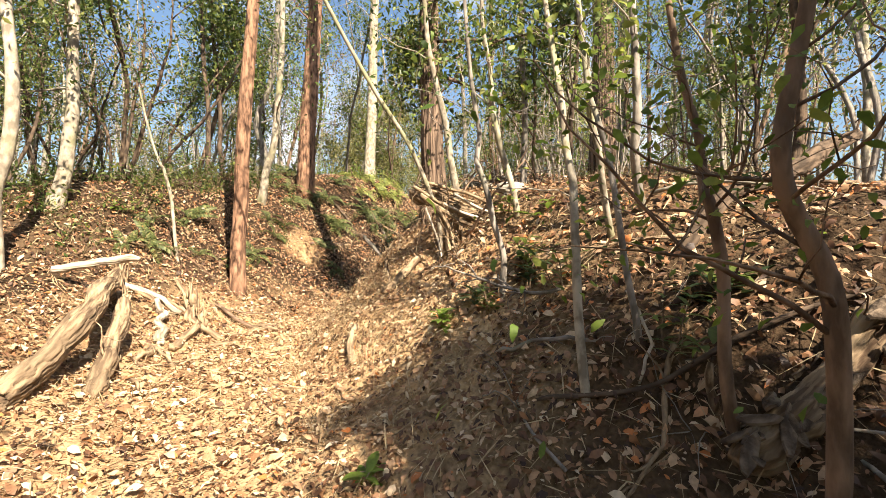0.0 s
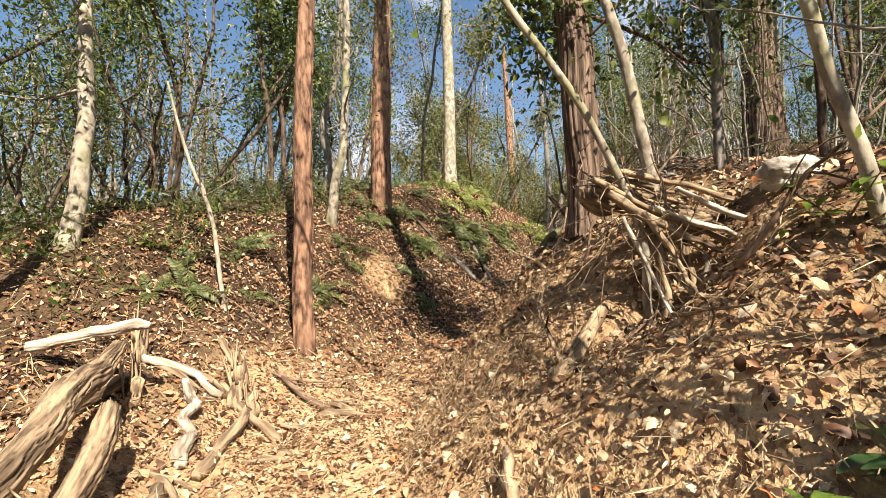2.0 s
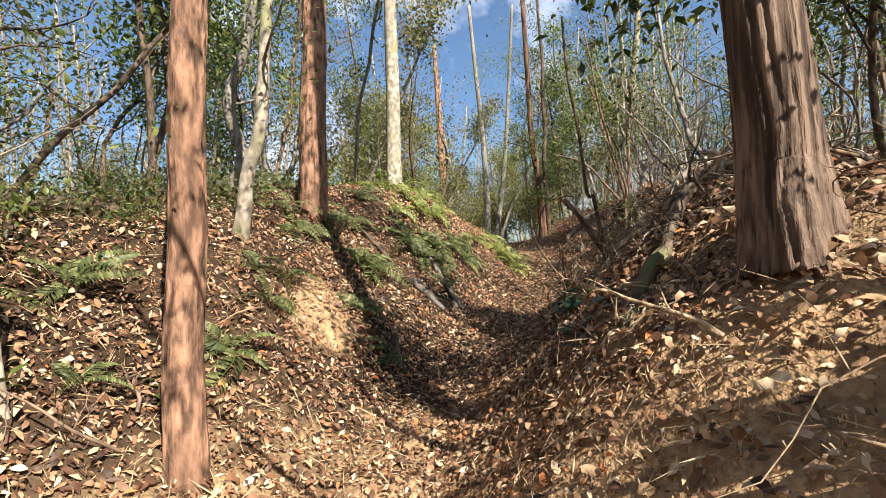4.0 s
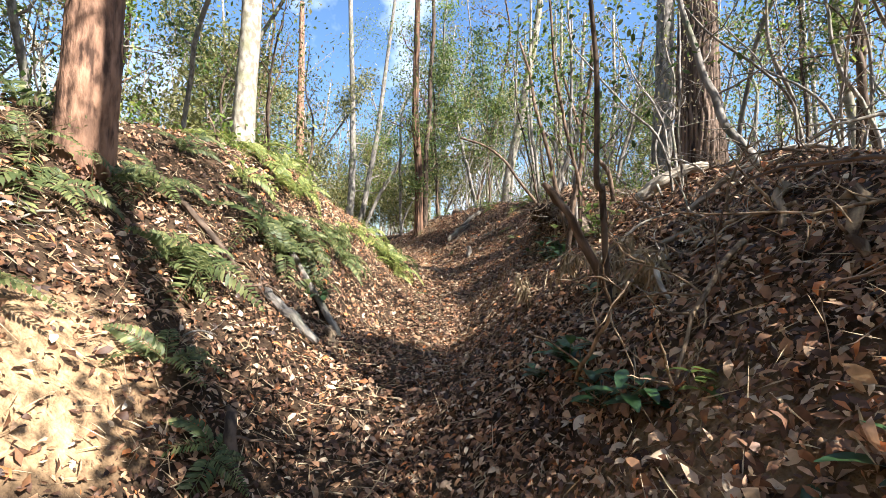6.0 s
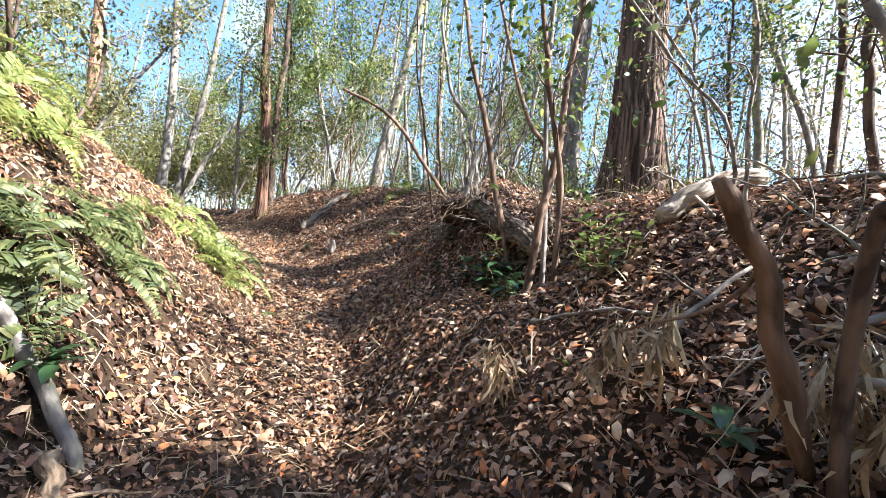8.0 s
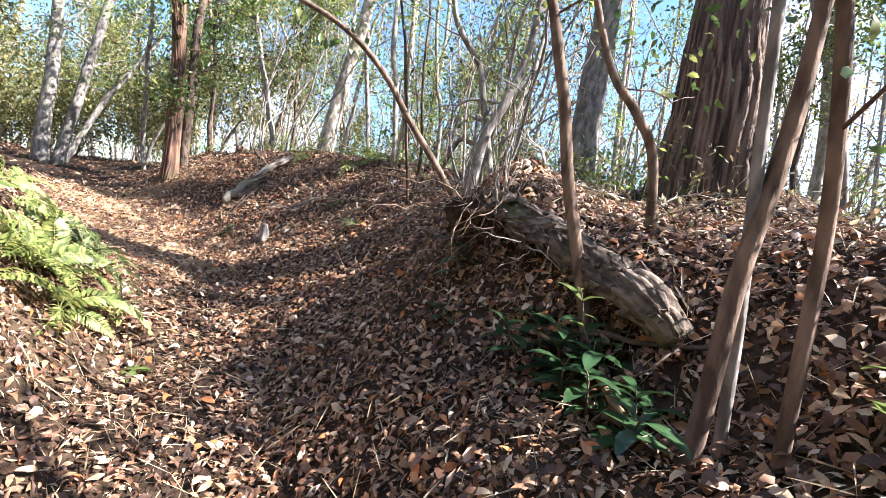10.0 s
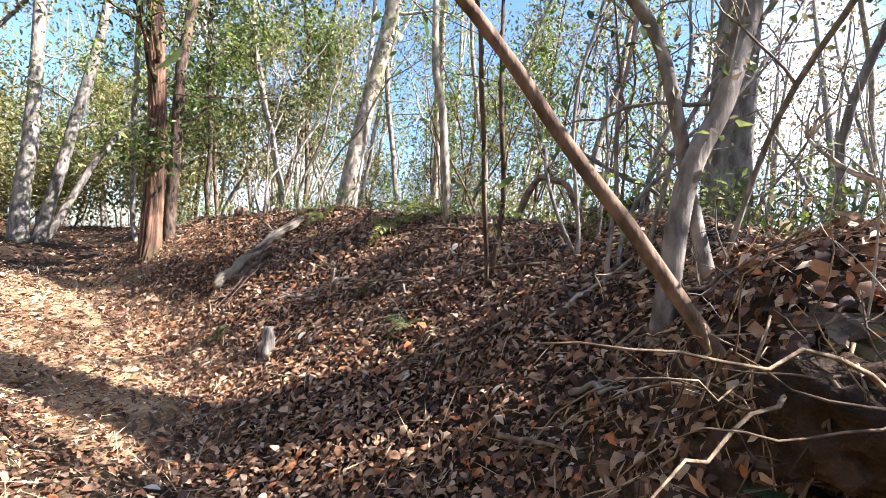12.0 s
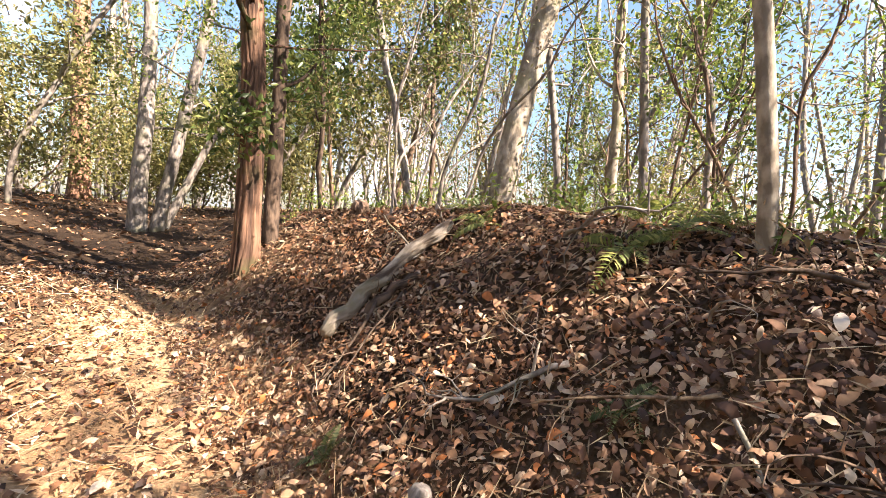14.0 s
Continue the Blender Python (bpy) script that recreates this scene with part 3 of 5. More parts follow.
tree("ivy_tree", [(2.0, 16.05, 0), (1.98, 16.1, 4.5), (2.1, 16.2, 7), (2.1, 16.3, 10)], 0.13, DARK, "dark ivy-clad stem close beside the rust-brown tree", limbs=6, first=0.25, leaves=900, reach=0.8, leaf_size=0.06, flare=0.2, wob=0.02)
tree("oak_tree", [(.95, 20.9, 0), (1.0, 20.9, 4), (1.0, 21, 6), (0.7, 21, 12)], 0.26, GREY, "grey trunk standing where the path bends", limbs=6, first=0.3, leaves=900, leaf=YELLOW_GREEN, wob=0.012)
tree("oak_tree", [(1.2, 20.95, 0), (1.55, 20.9, 4.5), (1.9, 21, 7), (2.4, 21, 12)], 0.20, GREY, "grey trunk leaning out from its twin at the path bend", limbs=5, first=0.3, leaves=700, leaf=YELLOW_GREEN, wob=0.012)
tree("oak_tree", [(1.3, 21.1, 0), (1.9, 21.0, 4.0), (2.9, 21, 6), (3.4, 21, 9)], 0.13, GREY, "thin grey stem slanting from the twin trunks", limbs=4, first=0.4, leaves=500, leaf=YELLOW_GREEN, wob=0.012)
tree("red_pine_tree", [(-.3, 25.9, 0), (-.4, 26.1, 7), (-.5, 26.2, 13)], 0.4, RED_PINE, "distant orange-barked pine beyond the path bend", sides=14, limbs=6, first=0.5, leaves=700, wob=0.012)
tree("leaning_tree", [(-0.02, 4.12, 0), (-.06, 4.06, 1.84), (-.35, 4.02, 2.47), (-.73, 3.97, 3.09), (-1.1, 3.9, 3.75), (-1.6, 3.8, 4.9)], 0.042, PALE, "thin pale trunk leaning out from the splintered log over the path", limbs=3, first=0.75, leaves=160, taper=0.7, flare=0.1, sink=0.0, wob=0.012)
tree("young_tree", [(.14, 4.45, 0), (.05, 4.43, 2.58), (-.11, 4.4, 3.24), (-.25, 4.38, 4.3)], 0.07, PALE, "pale slender stem growing behind the splintered log", limbs=4, first=0.6, leaves=250, wob=0.012)

# saplings along the right bank at the start
SAP = "saplings on the bank"
tree("sapling", [(1.0, 1.18, 0), (.99, 1.15, .9), (.96, 1.15, 1.4), (.86, 1.15, 1.7), (.92, 1.15, 2.12), (1.0, 1.1, 3.0)], 0.058, BROWN, "crooked brown sapling close beside the path", "sapling", wob=0.012, limbs=9, first=0.3, leaves=300, leaf=YELLOW_GREEN, group=SAP, reach=0.9, leaf_size=0.05, flare=0.1)
tree("sapling", [(1.05, 1.6, 0), (.95, 1.6, 1.58), (.91, 1.62, 1.78), (.81, 1.65, 2.4)], 0.045, BROWN, "brown branching sapling beside a fallen log", "sapling", wob=0.012, limbs=9, first=0.3, leaves=260, leaf=YELLOW_GREEN, group=SAP, reach=0.8, leaf_size=0.06, flare=0.1)
tree("sapling", [(.58, 1.88, 0), (.59, 2.05, 1.6), (.59, 2.2, 2.0), (.55, 2.4, 2.6), (.5, 2.6, 3.4)], 0.042, PALE, "pale sunlit sapling forking above head height", "sapling", limbs=5, first=0.5, leaves=150, leaf=YELLOW_GREEN, group=SAP, reach=0.9, leaf_size=0.06, flare=0.1, wob=0.012)
tree("sapling", [(1.0, 2.7, 0), (.85, 2.56, 2.0), (.75, 2.46, 2.5), (.6, 2.3, 3.5)], 0.042, PALE, "pale straight sapling on the bank", "sapling", limbs=4, first=0.5, leaves=150, leaf=YELLOW_GREEN, group=SAP, reach=0.9, leaf_size=0.06, flare=0.1, wob=0.012)
tree("sapling", [(.86, 1.96, 0), (.79, 2.07, 1.6), (.71, 2.23, 2.4), (.62, 2.4, 3.3)], 0.032, GREY, "grey-brown sapling leaning slightly back", "sapling", limbs=4, first=0.45, leaves=120, leaf=YELLOW_GREEN, group=SAP, reach=0.8, leaf_size=0.06, flare=0.1, wob=0.012)
tree("sapling", [(1.2, 2.75, 0), (1.06, 2.54, 2.28), (1.05, 2.54, 3.6)], 0.055, GREY, "straight grey sapling higher on the bank", "sapling", wob=0.012, limbs=4, first=0.5, leaves=150, group=SAP, reach=0.9, leaf_size=0.08, flare=0.1)
tree("sapling", [(.6, 3.53, 0), (.4, 3.5, 2.44), (.35, 3.49, 2.69), (.28, 3.45, 3.6)], 0.05, PALE, "pale sapling behind the pale broken stump", "sapling", wob=0.012, limbs=4, first=0.5, leaves=150, group=SAP, reach=0.9, leaf_size=0.08, flare=0.1)
tree("sapling", [(.37, 2.84, 0), (.38, 2.84, 1.43), (.3, 2.83, 1.69), (.23, 2.81, 2.01), (.18, 2.8, 2.33), (.1, 2.78, 3.2)], 0.042, GREY, "grey sapling curving up out of glossy leaves", "sapling", wob=0.012, limbs=4, first=0.5, leaves=140, leaf=YELLOW_GREEN, group=SAP, reach=0.9, leaf_size=0.05, flare=0.1)
tree("sapling", [(-3.2, 5.6, 0), (-3.31, 5.55, 2.29), (-3.43, 5.52, 2.59), (-3.6, 5.45, 3.4)], 0.04, PALE, "thin pale forked sapling on the sunny bank", "sapling", wob=0.012, limbs=4, first=0.4, leaves=200, group=SAP, reach=0.9, leaf_size=0.06, flare=0.1)
# saplings along the middle of the walk
tree("sapling", [(.15, 7.4, 0), (.05, 7.36, 2.38), (-.02, 7.31, 2.46), (-.1, 7.25, 3.0), (-.2, 7.2, 3.9)], 0.036, DARK, "dark kinked sapling forking on the bank", "sapling", limbs=4, first=0.55, leaves=100, group=SAP, reach=0.9, leaf_size=0.06, flare=0.1, wob=0.008)
tree("sapling", [(.93, 7.08, 0), (.93, 7.4, 3.0), (.93, 7.6, 3.5), (.95, 7.85, 4.4)], 0.05, GREY, "grey sapling leaning on the bank edge", "sapling", limbs=5, first=0.4, leaves=100, group=SAP, reach=0.9, leaf_size=0.06, flare=0.1, wob=0.01)
tree("sapling", [(1.05, 8.85, 0), (.96, 8.91, 3.7), (.9, 8.95, 5)], 0.032, GREY, "thin straight grey sapling on the bank", "sapling", wob=0.012, limbs=5, first=0.4, leaves=250, group=SAP, reach=1.0, leaf_size=0.07, flare=0.1)
tree("sapling", [(.98, 8.74, 0), (.92, 8.74, 2.85), (.73, 8.79, 3.49), (.59, 8.81, 4.6)], 0.035, BROWN, "thin brown bending sapling", "sapling", wob=0.012, limbs=5, first=0.35, leaves=250, group=SAP, reach=1.0, leaf_size=0.07, flare=0.1)
tree("sapling", [(3.64, 8.06, 0), (3.6, 8.08, 4.6), (3.6, 8.1, 6)], 0.07, DARK, "dark slim trunk on the plateau", "sapling", wob=0.012, limbs=9, first=0.35, leaves=800, leaf=YELLOW_GREEN, group=SAP, flare=0.1)
tree("sapling", [(3.31, 7.68, 0), (3.12, 7.81, 3.7), (3.1, 7.82, 4.34), (3.2, 7.8, 6)], 0.07, DARK, "dark bending trunk on the plateau", "sapling", wob=0.012, limbs=9, first=0.35, leaves=800, leaf=YELLOW_GREEN, group=SAP, flare=0.1)
# saplings round the peeling log
tree("sapling", [(.95, 8.92, 0), (1.01, 8.87, 2.71), (1.05, 8.83, 3.18), (1.1, 8.8, 4.0)], 0.05, BROWN, "stout brown sapling beside the peeling log", "sapling", wob=0.012, limbs=3, first=0.6, leaves=120, group=SAP, reach=0.9, flare=0.1)
tree("sapling", [(1.36, 9.38, 0), (1.23, 9.57, 3.0), (1.14, 9.7, 3.5), (1.0, 9.9, 4.5)], 0.05, BROWN, "brown sapling standing against the peeling log", "sapling", limbs=3, first=0.6, leaves=120, group=SAP, reach=0.9, flare=0.1, wob=0.012)
tree("sapling", [(1.95, 9.43, 0), (1.87, 9.46, 3.0), (1.75, 9.53, 3.2), (1.68, 9.7, 3.5), (1.5, 9.9, 4.4)], 0.05, BROWN, "brown sapling with a sharp bend above the log", "sapling", limbs=3, first=0.6, leaves=120, group=SAP, reach=0.9, flare=0.1, wob=0.008)
tree("sapling", [(2.2, 10.57, 0), (2.07, 10.76, 3.58), (1.92, 10.95, 4.04), (1.8, 11.1, 5)], 0.05, GREY, "thin grey stem beyond the peeling log", "sapling", wob=0.012, limbs=4, first=0.4, leaves=200, group=SAP, reach=1.0, flare=0.1)
tree("sapling", [(2.05, 10.7, 0), (2.05, 10.66, 3.1), (2.17, 10.58, 3.45), (2.26, 10.52, 4.0), (2.3, 10.5, 5.4)], 0.075, GREY, "grey trunk bending outward behind the log", "sapling", limbs=4, first=0.45, leaves=150, group=SAP, reach=1.0, flare=0.25, wob=0.01)
tree("leaning_tree", [(1.88, 10.22, 0), (1.7, 10.44, 2.66), (1.53, 10.65, 3.0), (1.37, 10.85, 3.34), (1.15, 10.98, 3.55), (.85, 11.2, 3.7)], 0.042, BROWN, "thin brown trunk leaning out over the path with a sharp elbow", limbs=2, first=0.8, leaves=40, reach=0.6, flare=0.05, taper=0.7, wob=0.006, root_z=2.36)
tree("sapling", [(2.66, 11.9, 0), (2.42, 11.8, 3.2), (2.2, 11.68, 3.7), (1.95, 11.58, 4.3), (1.8, 11.5, 5.2)], 0.028, DARK, "dark upright stem on the leaf-covered bank", "sapling", limbs=4, first=0.45, leaves=30, group=SAP, flare=0.1, wob=0.01)
tree("sapling", [(2.72, 11.98, 0), (2.66, 11.86, 3.2), (2.5, 11.8, 3.8), (2.5, 11.9, 4.8)], 0.034, DARK, "dark knotted stem growing out of the bank", "sapling", limbs=4, first=0.5, leaves=30, group=SAP, flare=0.1, wob=0.01)

# Added tree: its crown stands in the sun's way over the fern bank.
tree("young_tree", [(1.0, 5.6, 0), (.95, 5.65, 4.5), (.85, 5.75, 7.6)], 0.08, GREY, "slim grey leafy-topped tree added to shade the fern bank", limbs=10, first=0.6, leaves=1500, reach=1.5, flare=0.15, wob=0.012)
# Added sapling, out of view, whose high crown shades the peeling log.
tree("sapling", [(3.0, 7.0, 0), (2.85, 7.15, 4.0), (2.7, 7.3, 5.6)], 0.05, DARK, "dark leafy-topped sapling added to shade the peeling log", "sapling", limbs=9, first=0.62, leaves=1500, group=SAP, reach=1.1, flare=0.1, wob=0.012)
tree("sapling", [(4.36, 12.33, 0), (4.54, 12.17, 4.29), (4.66, 12.07, 5.03), (4.8, 12, 6.5)], 0.075, GREY, "slim grey trunk leaning on the plateau", "sapling", wob=0.012, limbs=6, first=0.3, leaves=350, leaf=YELLOW_GREEN, group=SAP, flare=0.1)
tree("sapling", [(4.89, 15.5, 0), (4.62, 15.75, 5.69), (4.5, 15.8, 8)], 0.085, GREY, "slim trunk among the crest thicket", "sapling", wob=0.012, limbs=6, first=0.3, leaves=350, leaf=YELLOW_GREEN, group=SAP)
tree("sapling", [(5.36, 15.2, 0), (5.3, 15.32, 5.78), (5.3, 15.4, 9)], 0.12, PALE, "pale trunk among the crest thicket", "sapling", wob=0.012, limbs=6, first=0.3, leaves=350, leaf=YELLOW_GREEN, group=SAP)
tree("sapling", [(4.75, 14.39, 0), (4.64, 14.53, 5.25), (4.6, 14.6, 8)], 0.08, GREY, "grey upright stem on the crest", "sapling", wob=0.012, limbs=6, first=0.3, leaves=350, leaf=YELLOW_GREEN, group=SAP)
tree("sapling", [(5.21, 14.1, 0), (5.16, 14.16, 4.34), (4.98, 14.31, 5.3), (4.9, 14.4, 8)], 0.075, GREY, "bending grey stem on the crest", "sapling", wob=0.012, limbs=6, first=0.3, leaves=350, leaf=YELLOW_GREEN, group=SAP)
tree("sapling", [(3.72, 15.0, 0), (3.79, 15.03, 4.17), (3.82, 15.04, 5.05), (3.9, 15.1, 8)], 0.08, BLEACHED, "pale thin stem beside the leaning oak", "sapling", wob=0.012, limbs=4, first=0.4, leaves=250, group=SAP)


# ---- the wood round about: a few grown forms, each standing many times ----
def wood_form(name, height, dia, material, leaf, leaves, label, stems=1, lean=0.12, leaf_size=0.088, limbs=8, category="tree", group="trees of the wood", first=0.3, reach=1.5):
    root = thing(name, (0, 0, 0), label, category, group)
    tips = []
    for s in range(stems):
        a = rng.uniform(0, 6.28)
        k = lean * rng.uniform(0.4, 1.4)
        line = grow((0.12 * s * math.cos(a), 0.12 * s * math.sin(a), -0.2), (k * math.cos(a), k * math.sin(a), 1), height * rng.uniform(0.75, 1.05), 16, 0.12, 0.06)
        line = glide(line, 24)
        h = Heap()
        d = dia * rng.uniform(0.7, 1.1)
        h.tube(line, [d / 2 * 1.15, d / 2, d / 2 * 0.3], 8, 0.02, 0, 0.2)
        piece("trunk", h.mesh("trunk", material), root)
        for i in range(limbs):
            u = first + (0.98 - first) * (i + rng.uniform(0, 0.9)) / limbs
            b = rng.uniform(0, 6.28)
            me, more = limb_mesh(line[int(u * 23)], (math.cos(b), math.sin(b), 0.7), reach * rng.uniform(0.5, 1.2) * (1.25 - 0.7 * u), d * 0.2 * (1.2 - 0.7 * u) + 0.004, material, 4, 0.26)
            piece("limb", me, root)
            tips += more
    h = Heap()
    leaf_cloud(h, tips, max(1, leaves // len(tips)), 0.2, leaf_size)
    piece("crown", h.mesh("crown", leaf), root)
    return root


FORMS = [
    wood_form("slender_tree", 9.5, 0.11, GREY, GREEN, 1900, "slender grey tree with sparse small evergreen leaves"),
    wood_form("slender_tree", 8.0, 0.08, DARK, GREEN, 2000, "dark thin tree with scattered small evergreen leaves"),
    wood_form("slender_tree", 10.5, 0.13, PALE, WINTER, 1300, "pale tree with few brown winter leaves"),
    wood_form("slender_tree", 8.5, 0.09, BROWN, WINTER, 1500, "brown thin tree with few dry winter leaves", lean=0.25),
    wood_form("slender_tree", 9.0, 0.10, GREY, YELLOW_GREEN, 2000, "grey tree with sunlit yellow-green leaves"),
    wood_form("thicket_shrub", 4.2, 0.045, DARK, GREEN, 1800, "dark many-stemmed shrub with small evergreen leaves", 4, 0.5, 0.06, 4, "shrub", "shrubs of the thicket", 0.35, 0.9),
    wood_form("thicket_shrub", 4.0, 0.04, GREY, WINTER, 800, "grey many-stemmed leafless thicket shrub", 5, 0.4, 0.055, 4, "shrub", "shrubs of the thicket", 0.3, 0.9),
    wood_form("thicket_shrub", 3.4, 0.035, BROWN, YELLOW_GREEN, 900, "thin-stemmed shrub with pale green leaves", 4, 0.5, 0.06, 4, "shrub", "shrubs of the thicket", 0.3, 0.9),
]
FORMS += [
    wood_form("leafy_shrub", 3.2, 0.035, BROWN, OLIVE, 3000, "leafy olive-green shrub of the sunlit wood", 3, 0.5, 0.1, 4, "shrub", "shrubs of the thicket", 0.15, 1.2),
    wood_form("leafy_tree", 8.5, 0.10, GREY, OLIVE, 3600, "grey tree thick with olive-yellow leaves", 1, 0.15, 0.11, 10, "tree", "trees of the wood", 0.15, 1.8),
    wood_form("leafy_tree", 7.0, 0.09, DARK, GREEN, 4200, "dark tree thick with evergreen leaves", 1, 0.15, 0.1, 10, "tree", "trees of the wood", 0.2, 1.6),
]


def stand(form, x, y, turn, scale):
    m = Matrix.Translation((x, y, ground_z(x, y))) @ Matrix.Rotation(turn, 4, "Z")
    ob = copy_thing(form, m)
    ob.scale = (scale, scale, scale)


def plant_wood(count, x0, x1, y0, y1, weights, clear, gap=0.7):
    """Stands forms at random in a stretch, keeping off the path and off each other."""
    placed = []
    tries = 0
    while len(placed) < count and tries < count * 30:
        tries += 1
        x, y = rng.uniform(x0, x1), rng.uniform(y0, y1)
        d = abs(x - float(station(y)[1]))
        if d < clear or any((x - a) ** 2 + (y - b) ** 2 < gap * gap for a, b in placed):
            continue
        placed.append((x, y))
        stand(FORMS[rng.choice(len(FORMS), p=np.array(weights) / sum(weights))], x, y, rng.uniform(0, 6.28), rng.uniform(0.8, 1.2))


plant_wood(25, -13, -4.2, 4, 15, (2, 4, 1, 3, 1, 4, 3, 0, 0.5, 0.5, 1), 2.9)
plant_wood(7, -9, -4.3, 6, 10.5, (0, 1, 0, 0, 0, 4, 2, 0, 0, 0, 1), 2.7, 0.6)
plant_wood(28, -9, 0.3, 13, 26, (3, 2, 2, 3, 2, 1, 2, 1, 1, 2, 1), 2.2)
plant_wood(30, 2.5, 14, 16.5, 30, (2, 1, 3, 2, 3, 0, 2, 1, 1, 3, 1), 2.4)
plant_wood(26, -6, 9, 25, 38, (1, 1, 2, 2, 2, 0, 0, 1, 2, 5, 2), 0.0, 1.2)
plant_wood(12, 4.8, 14, 7, 16, (2, 1, 2, 2, 3, 0, 3, 2, 0.5, 1, 0.5), 3.6)
plant_wood(4, 5.5, 10, 1.5, 6.5, (2, 0, 2, 2, 0, 0, 2, 0, 0, 0, 0), 3.2, 1.0)
# Unseen shrubs added to shade the lower bank at the start.
plant_wood(3, 2.8, 5, -1.6, -0.2, (0, 1, 0, 0, 0, 4, 1, 1, 0, 0, 1), 1.9, 0.8)
# Trees behind the start, out of view, added to cut skylight in the shade.
plant_wood(14, -8, -0.8, -8, -1.6, (1, 1, 0, 0, 1, 1, 0, 0, 1, 3, 6), 1.0, 1.0)
plant_wood(8, -10, -4.2, -3, 3.5, (2, 2, 2, 2, 1, 1, 1, 0, 0, 0, 1), 3.2, 1.5)
# Added for shade too: near (1.4, 5.6), and x 4.4-6.2 with y under 10.
# Form 10 at y below 0: unseen trees added to shade the start's bank.
for x, y, k, sc in ((2.9, 17.6, 10, 0.8), (3.8, 17.0, 4, 0.9), (3.4, 18.6, 9, 0.8), (2.4, 19.3, 4, 0.8), (4.6, 18.0, 10, 0.9), (-1.6, 17.5, 9, 0.8), (-2.4, 19.0, 9, 0.9), (-0.9, 22.5, 9, 1.0), (3.3, 23.0, 9, 1.0), (0.4, 27.5, 8, 1.3), (2.2, 27.0, 8, 1.4), (-1.5, 24.5, 8, 1.2), (4.2, 25, 8, 1.3), (1.3, 30, 9, 1.0), (2.2, 3.0, 10, 0.7), (3.0, 4.3, 10, 0.5), (3.5, 2.4, 10, 0.9), (2.2, -.8, 10, 0.55), (2.5, -1.05, 10, 0.62), (2.75, -.8, 10, 0.55), (1.95, -.3, 10, 0.5), (2.4, -1.5, 10, 0.65), (3.0, -1.4, 10, 0.6), (1.5, 5.2, 10, 0.65), (1.25, 6.0, 10, 0.5), (4.8, 9.2, 10, 0.5), (4.4, 6.9, 6, 1.0), (5.2, 8.0, 0, 1.0), (4.9, 7.4, 3, 0.9), (5.6, 9.2, 2, 0.9), (6.2, 7.8, 3, 1.0), (1.4, -.25, 10, 0.55), (1.6, -.5, 10, 0.6), (1.9, -.9, 10, 0.65), (1.75, -.05, 10, 0.5), (1.8, -.9, 10, 0.5), (2.9, -2.0, 10, 0.7), (2.2, -2.0, 10, 0.7), (1.6, 6.7, 6, 0.5), (1.95, 7.3, 6, 0.55), (2.5, 6.6, 6, 0.6), (1.3, 8.05, 6, 0.5), (2.4, 10.95, 6, 0.55), (2.95, 11.4, 6, 0.6), (2.75, 15.0, 6, 0.6), (4.2, 13.2, 7, 0.8), (3.9, 12.0, 7, 0.7)):
    stand(FORMS[k], x, y, k + 3 * x, sc)
for k, form in enumerate(FORMS):
    form.location = (-14.5 - (k % 3), 2 + 2.2 * k, ground_z(-14.5 - (k % 3), 2 + 2.2 * k))


def far_wood():
    """The wood beyond: trunks and leaves that fade together."""
    trunks, leaves = Heap(), Heap()
    tips = []
    n = 0
    while n < 560:
        a = rng.uniform(0, 6.28)
        d = 17 + 45 * rng.uniform() ** 1.4
        x, y = 0.5 + d * math.sin(a), 9 + d * math.cos(a)
        if (-13 < x < 13 and -4 < y < 29):
            continue
        behind = y < 0 and x > -6
        if behind and rng.uniform() < 0.7:
            continue
        n += 1
        z = ground_z(x, y)
        h = rng.uniform(8, 15)
        line = grow((x, y, z - 0.3), (rng.normal(0, 0.1), rng.normal(0, 0.1), 1), h, 6, 0.06, 0.03)
        r = rng.uniform(0.05, 0.15)
        trunks.tube(line, [r, r * 0.35], 5)
        for _ in range(5):
            lim = grow(line[rng.integers(2, 6)], any_way(1, 0.5)[0], rng.uniform(1, 2.6), 4, 0.25)
            trunks.tube(lim, [r * 0.3, r * 0.1], 3)
            tips += [lim[-1], lim[-2], lim[-3]]
        tips += list(line[3:])
    leaf_cloud(leaves, tips, 11, 0.6, 0.2)
    low = []
    for _ in range(4600):
        a = rng.uniform(0, 6.28)
        d = 15 + 40 * rng.uniform() ** 1.3
        x, y = 0.5 + d * math.sin(a), 9 + d * math.cos(a)
        if (-10 < x < 10 and -4 < y < 25) or (y < -2):
            continue
        low.append((x, y, ground_z(x, y) + 0.2 + 5.5 * rng.uniform() ** 1.5))
    bush = Heap()
    leaf_cloud(bush, low, 20, 0.5, 0.16)
    tagged(new("far_wood_trunks", trunks.mesh("far_wood_trunks", GREY)), "grey trunks and limbs of the wood beyond", "trees", kind="stuff")
    tagged(new("far_wood_leaves", leaves.mesh("far_wood_leaves", WINTER)), "thin brown and green foliage of the wood beyond", "foliage", kind="stuff")
    tagged(new("far_wood_bushes", bush.mesh("far_wood_bushes", OLIVE)), "pale green undergrowth of the wood beyond", "foliage", kind="stuff")


far_wood()


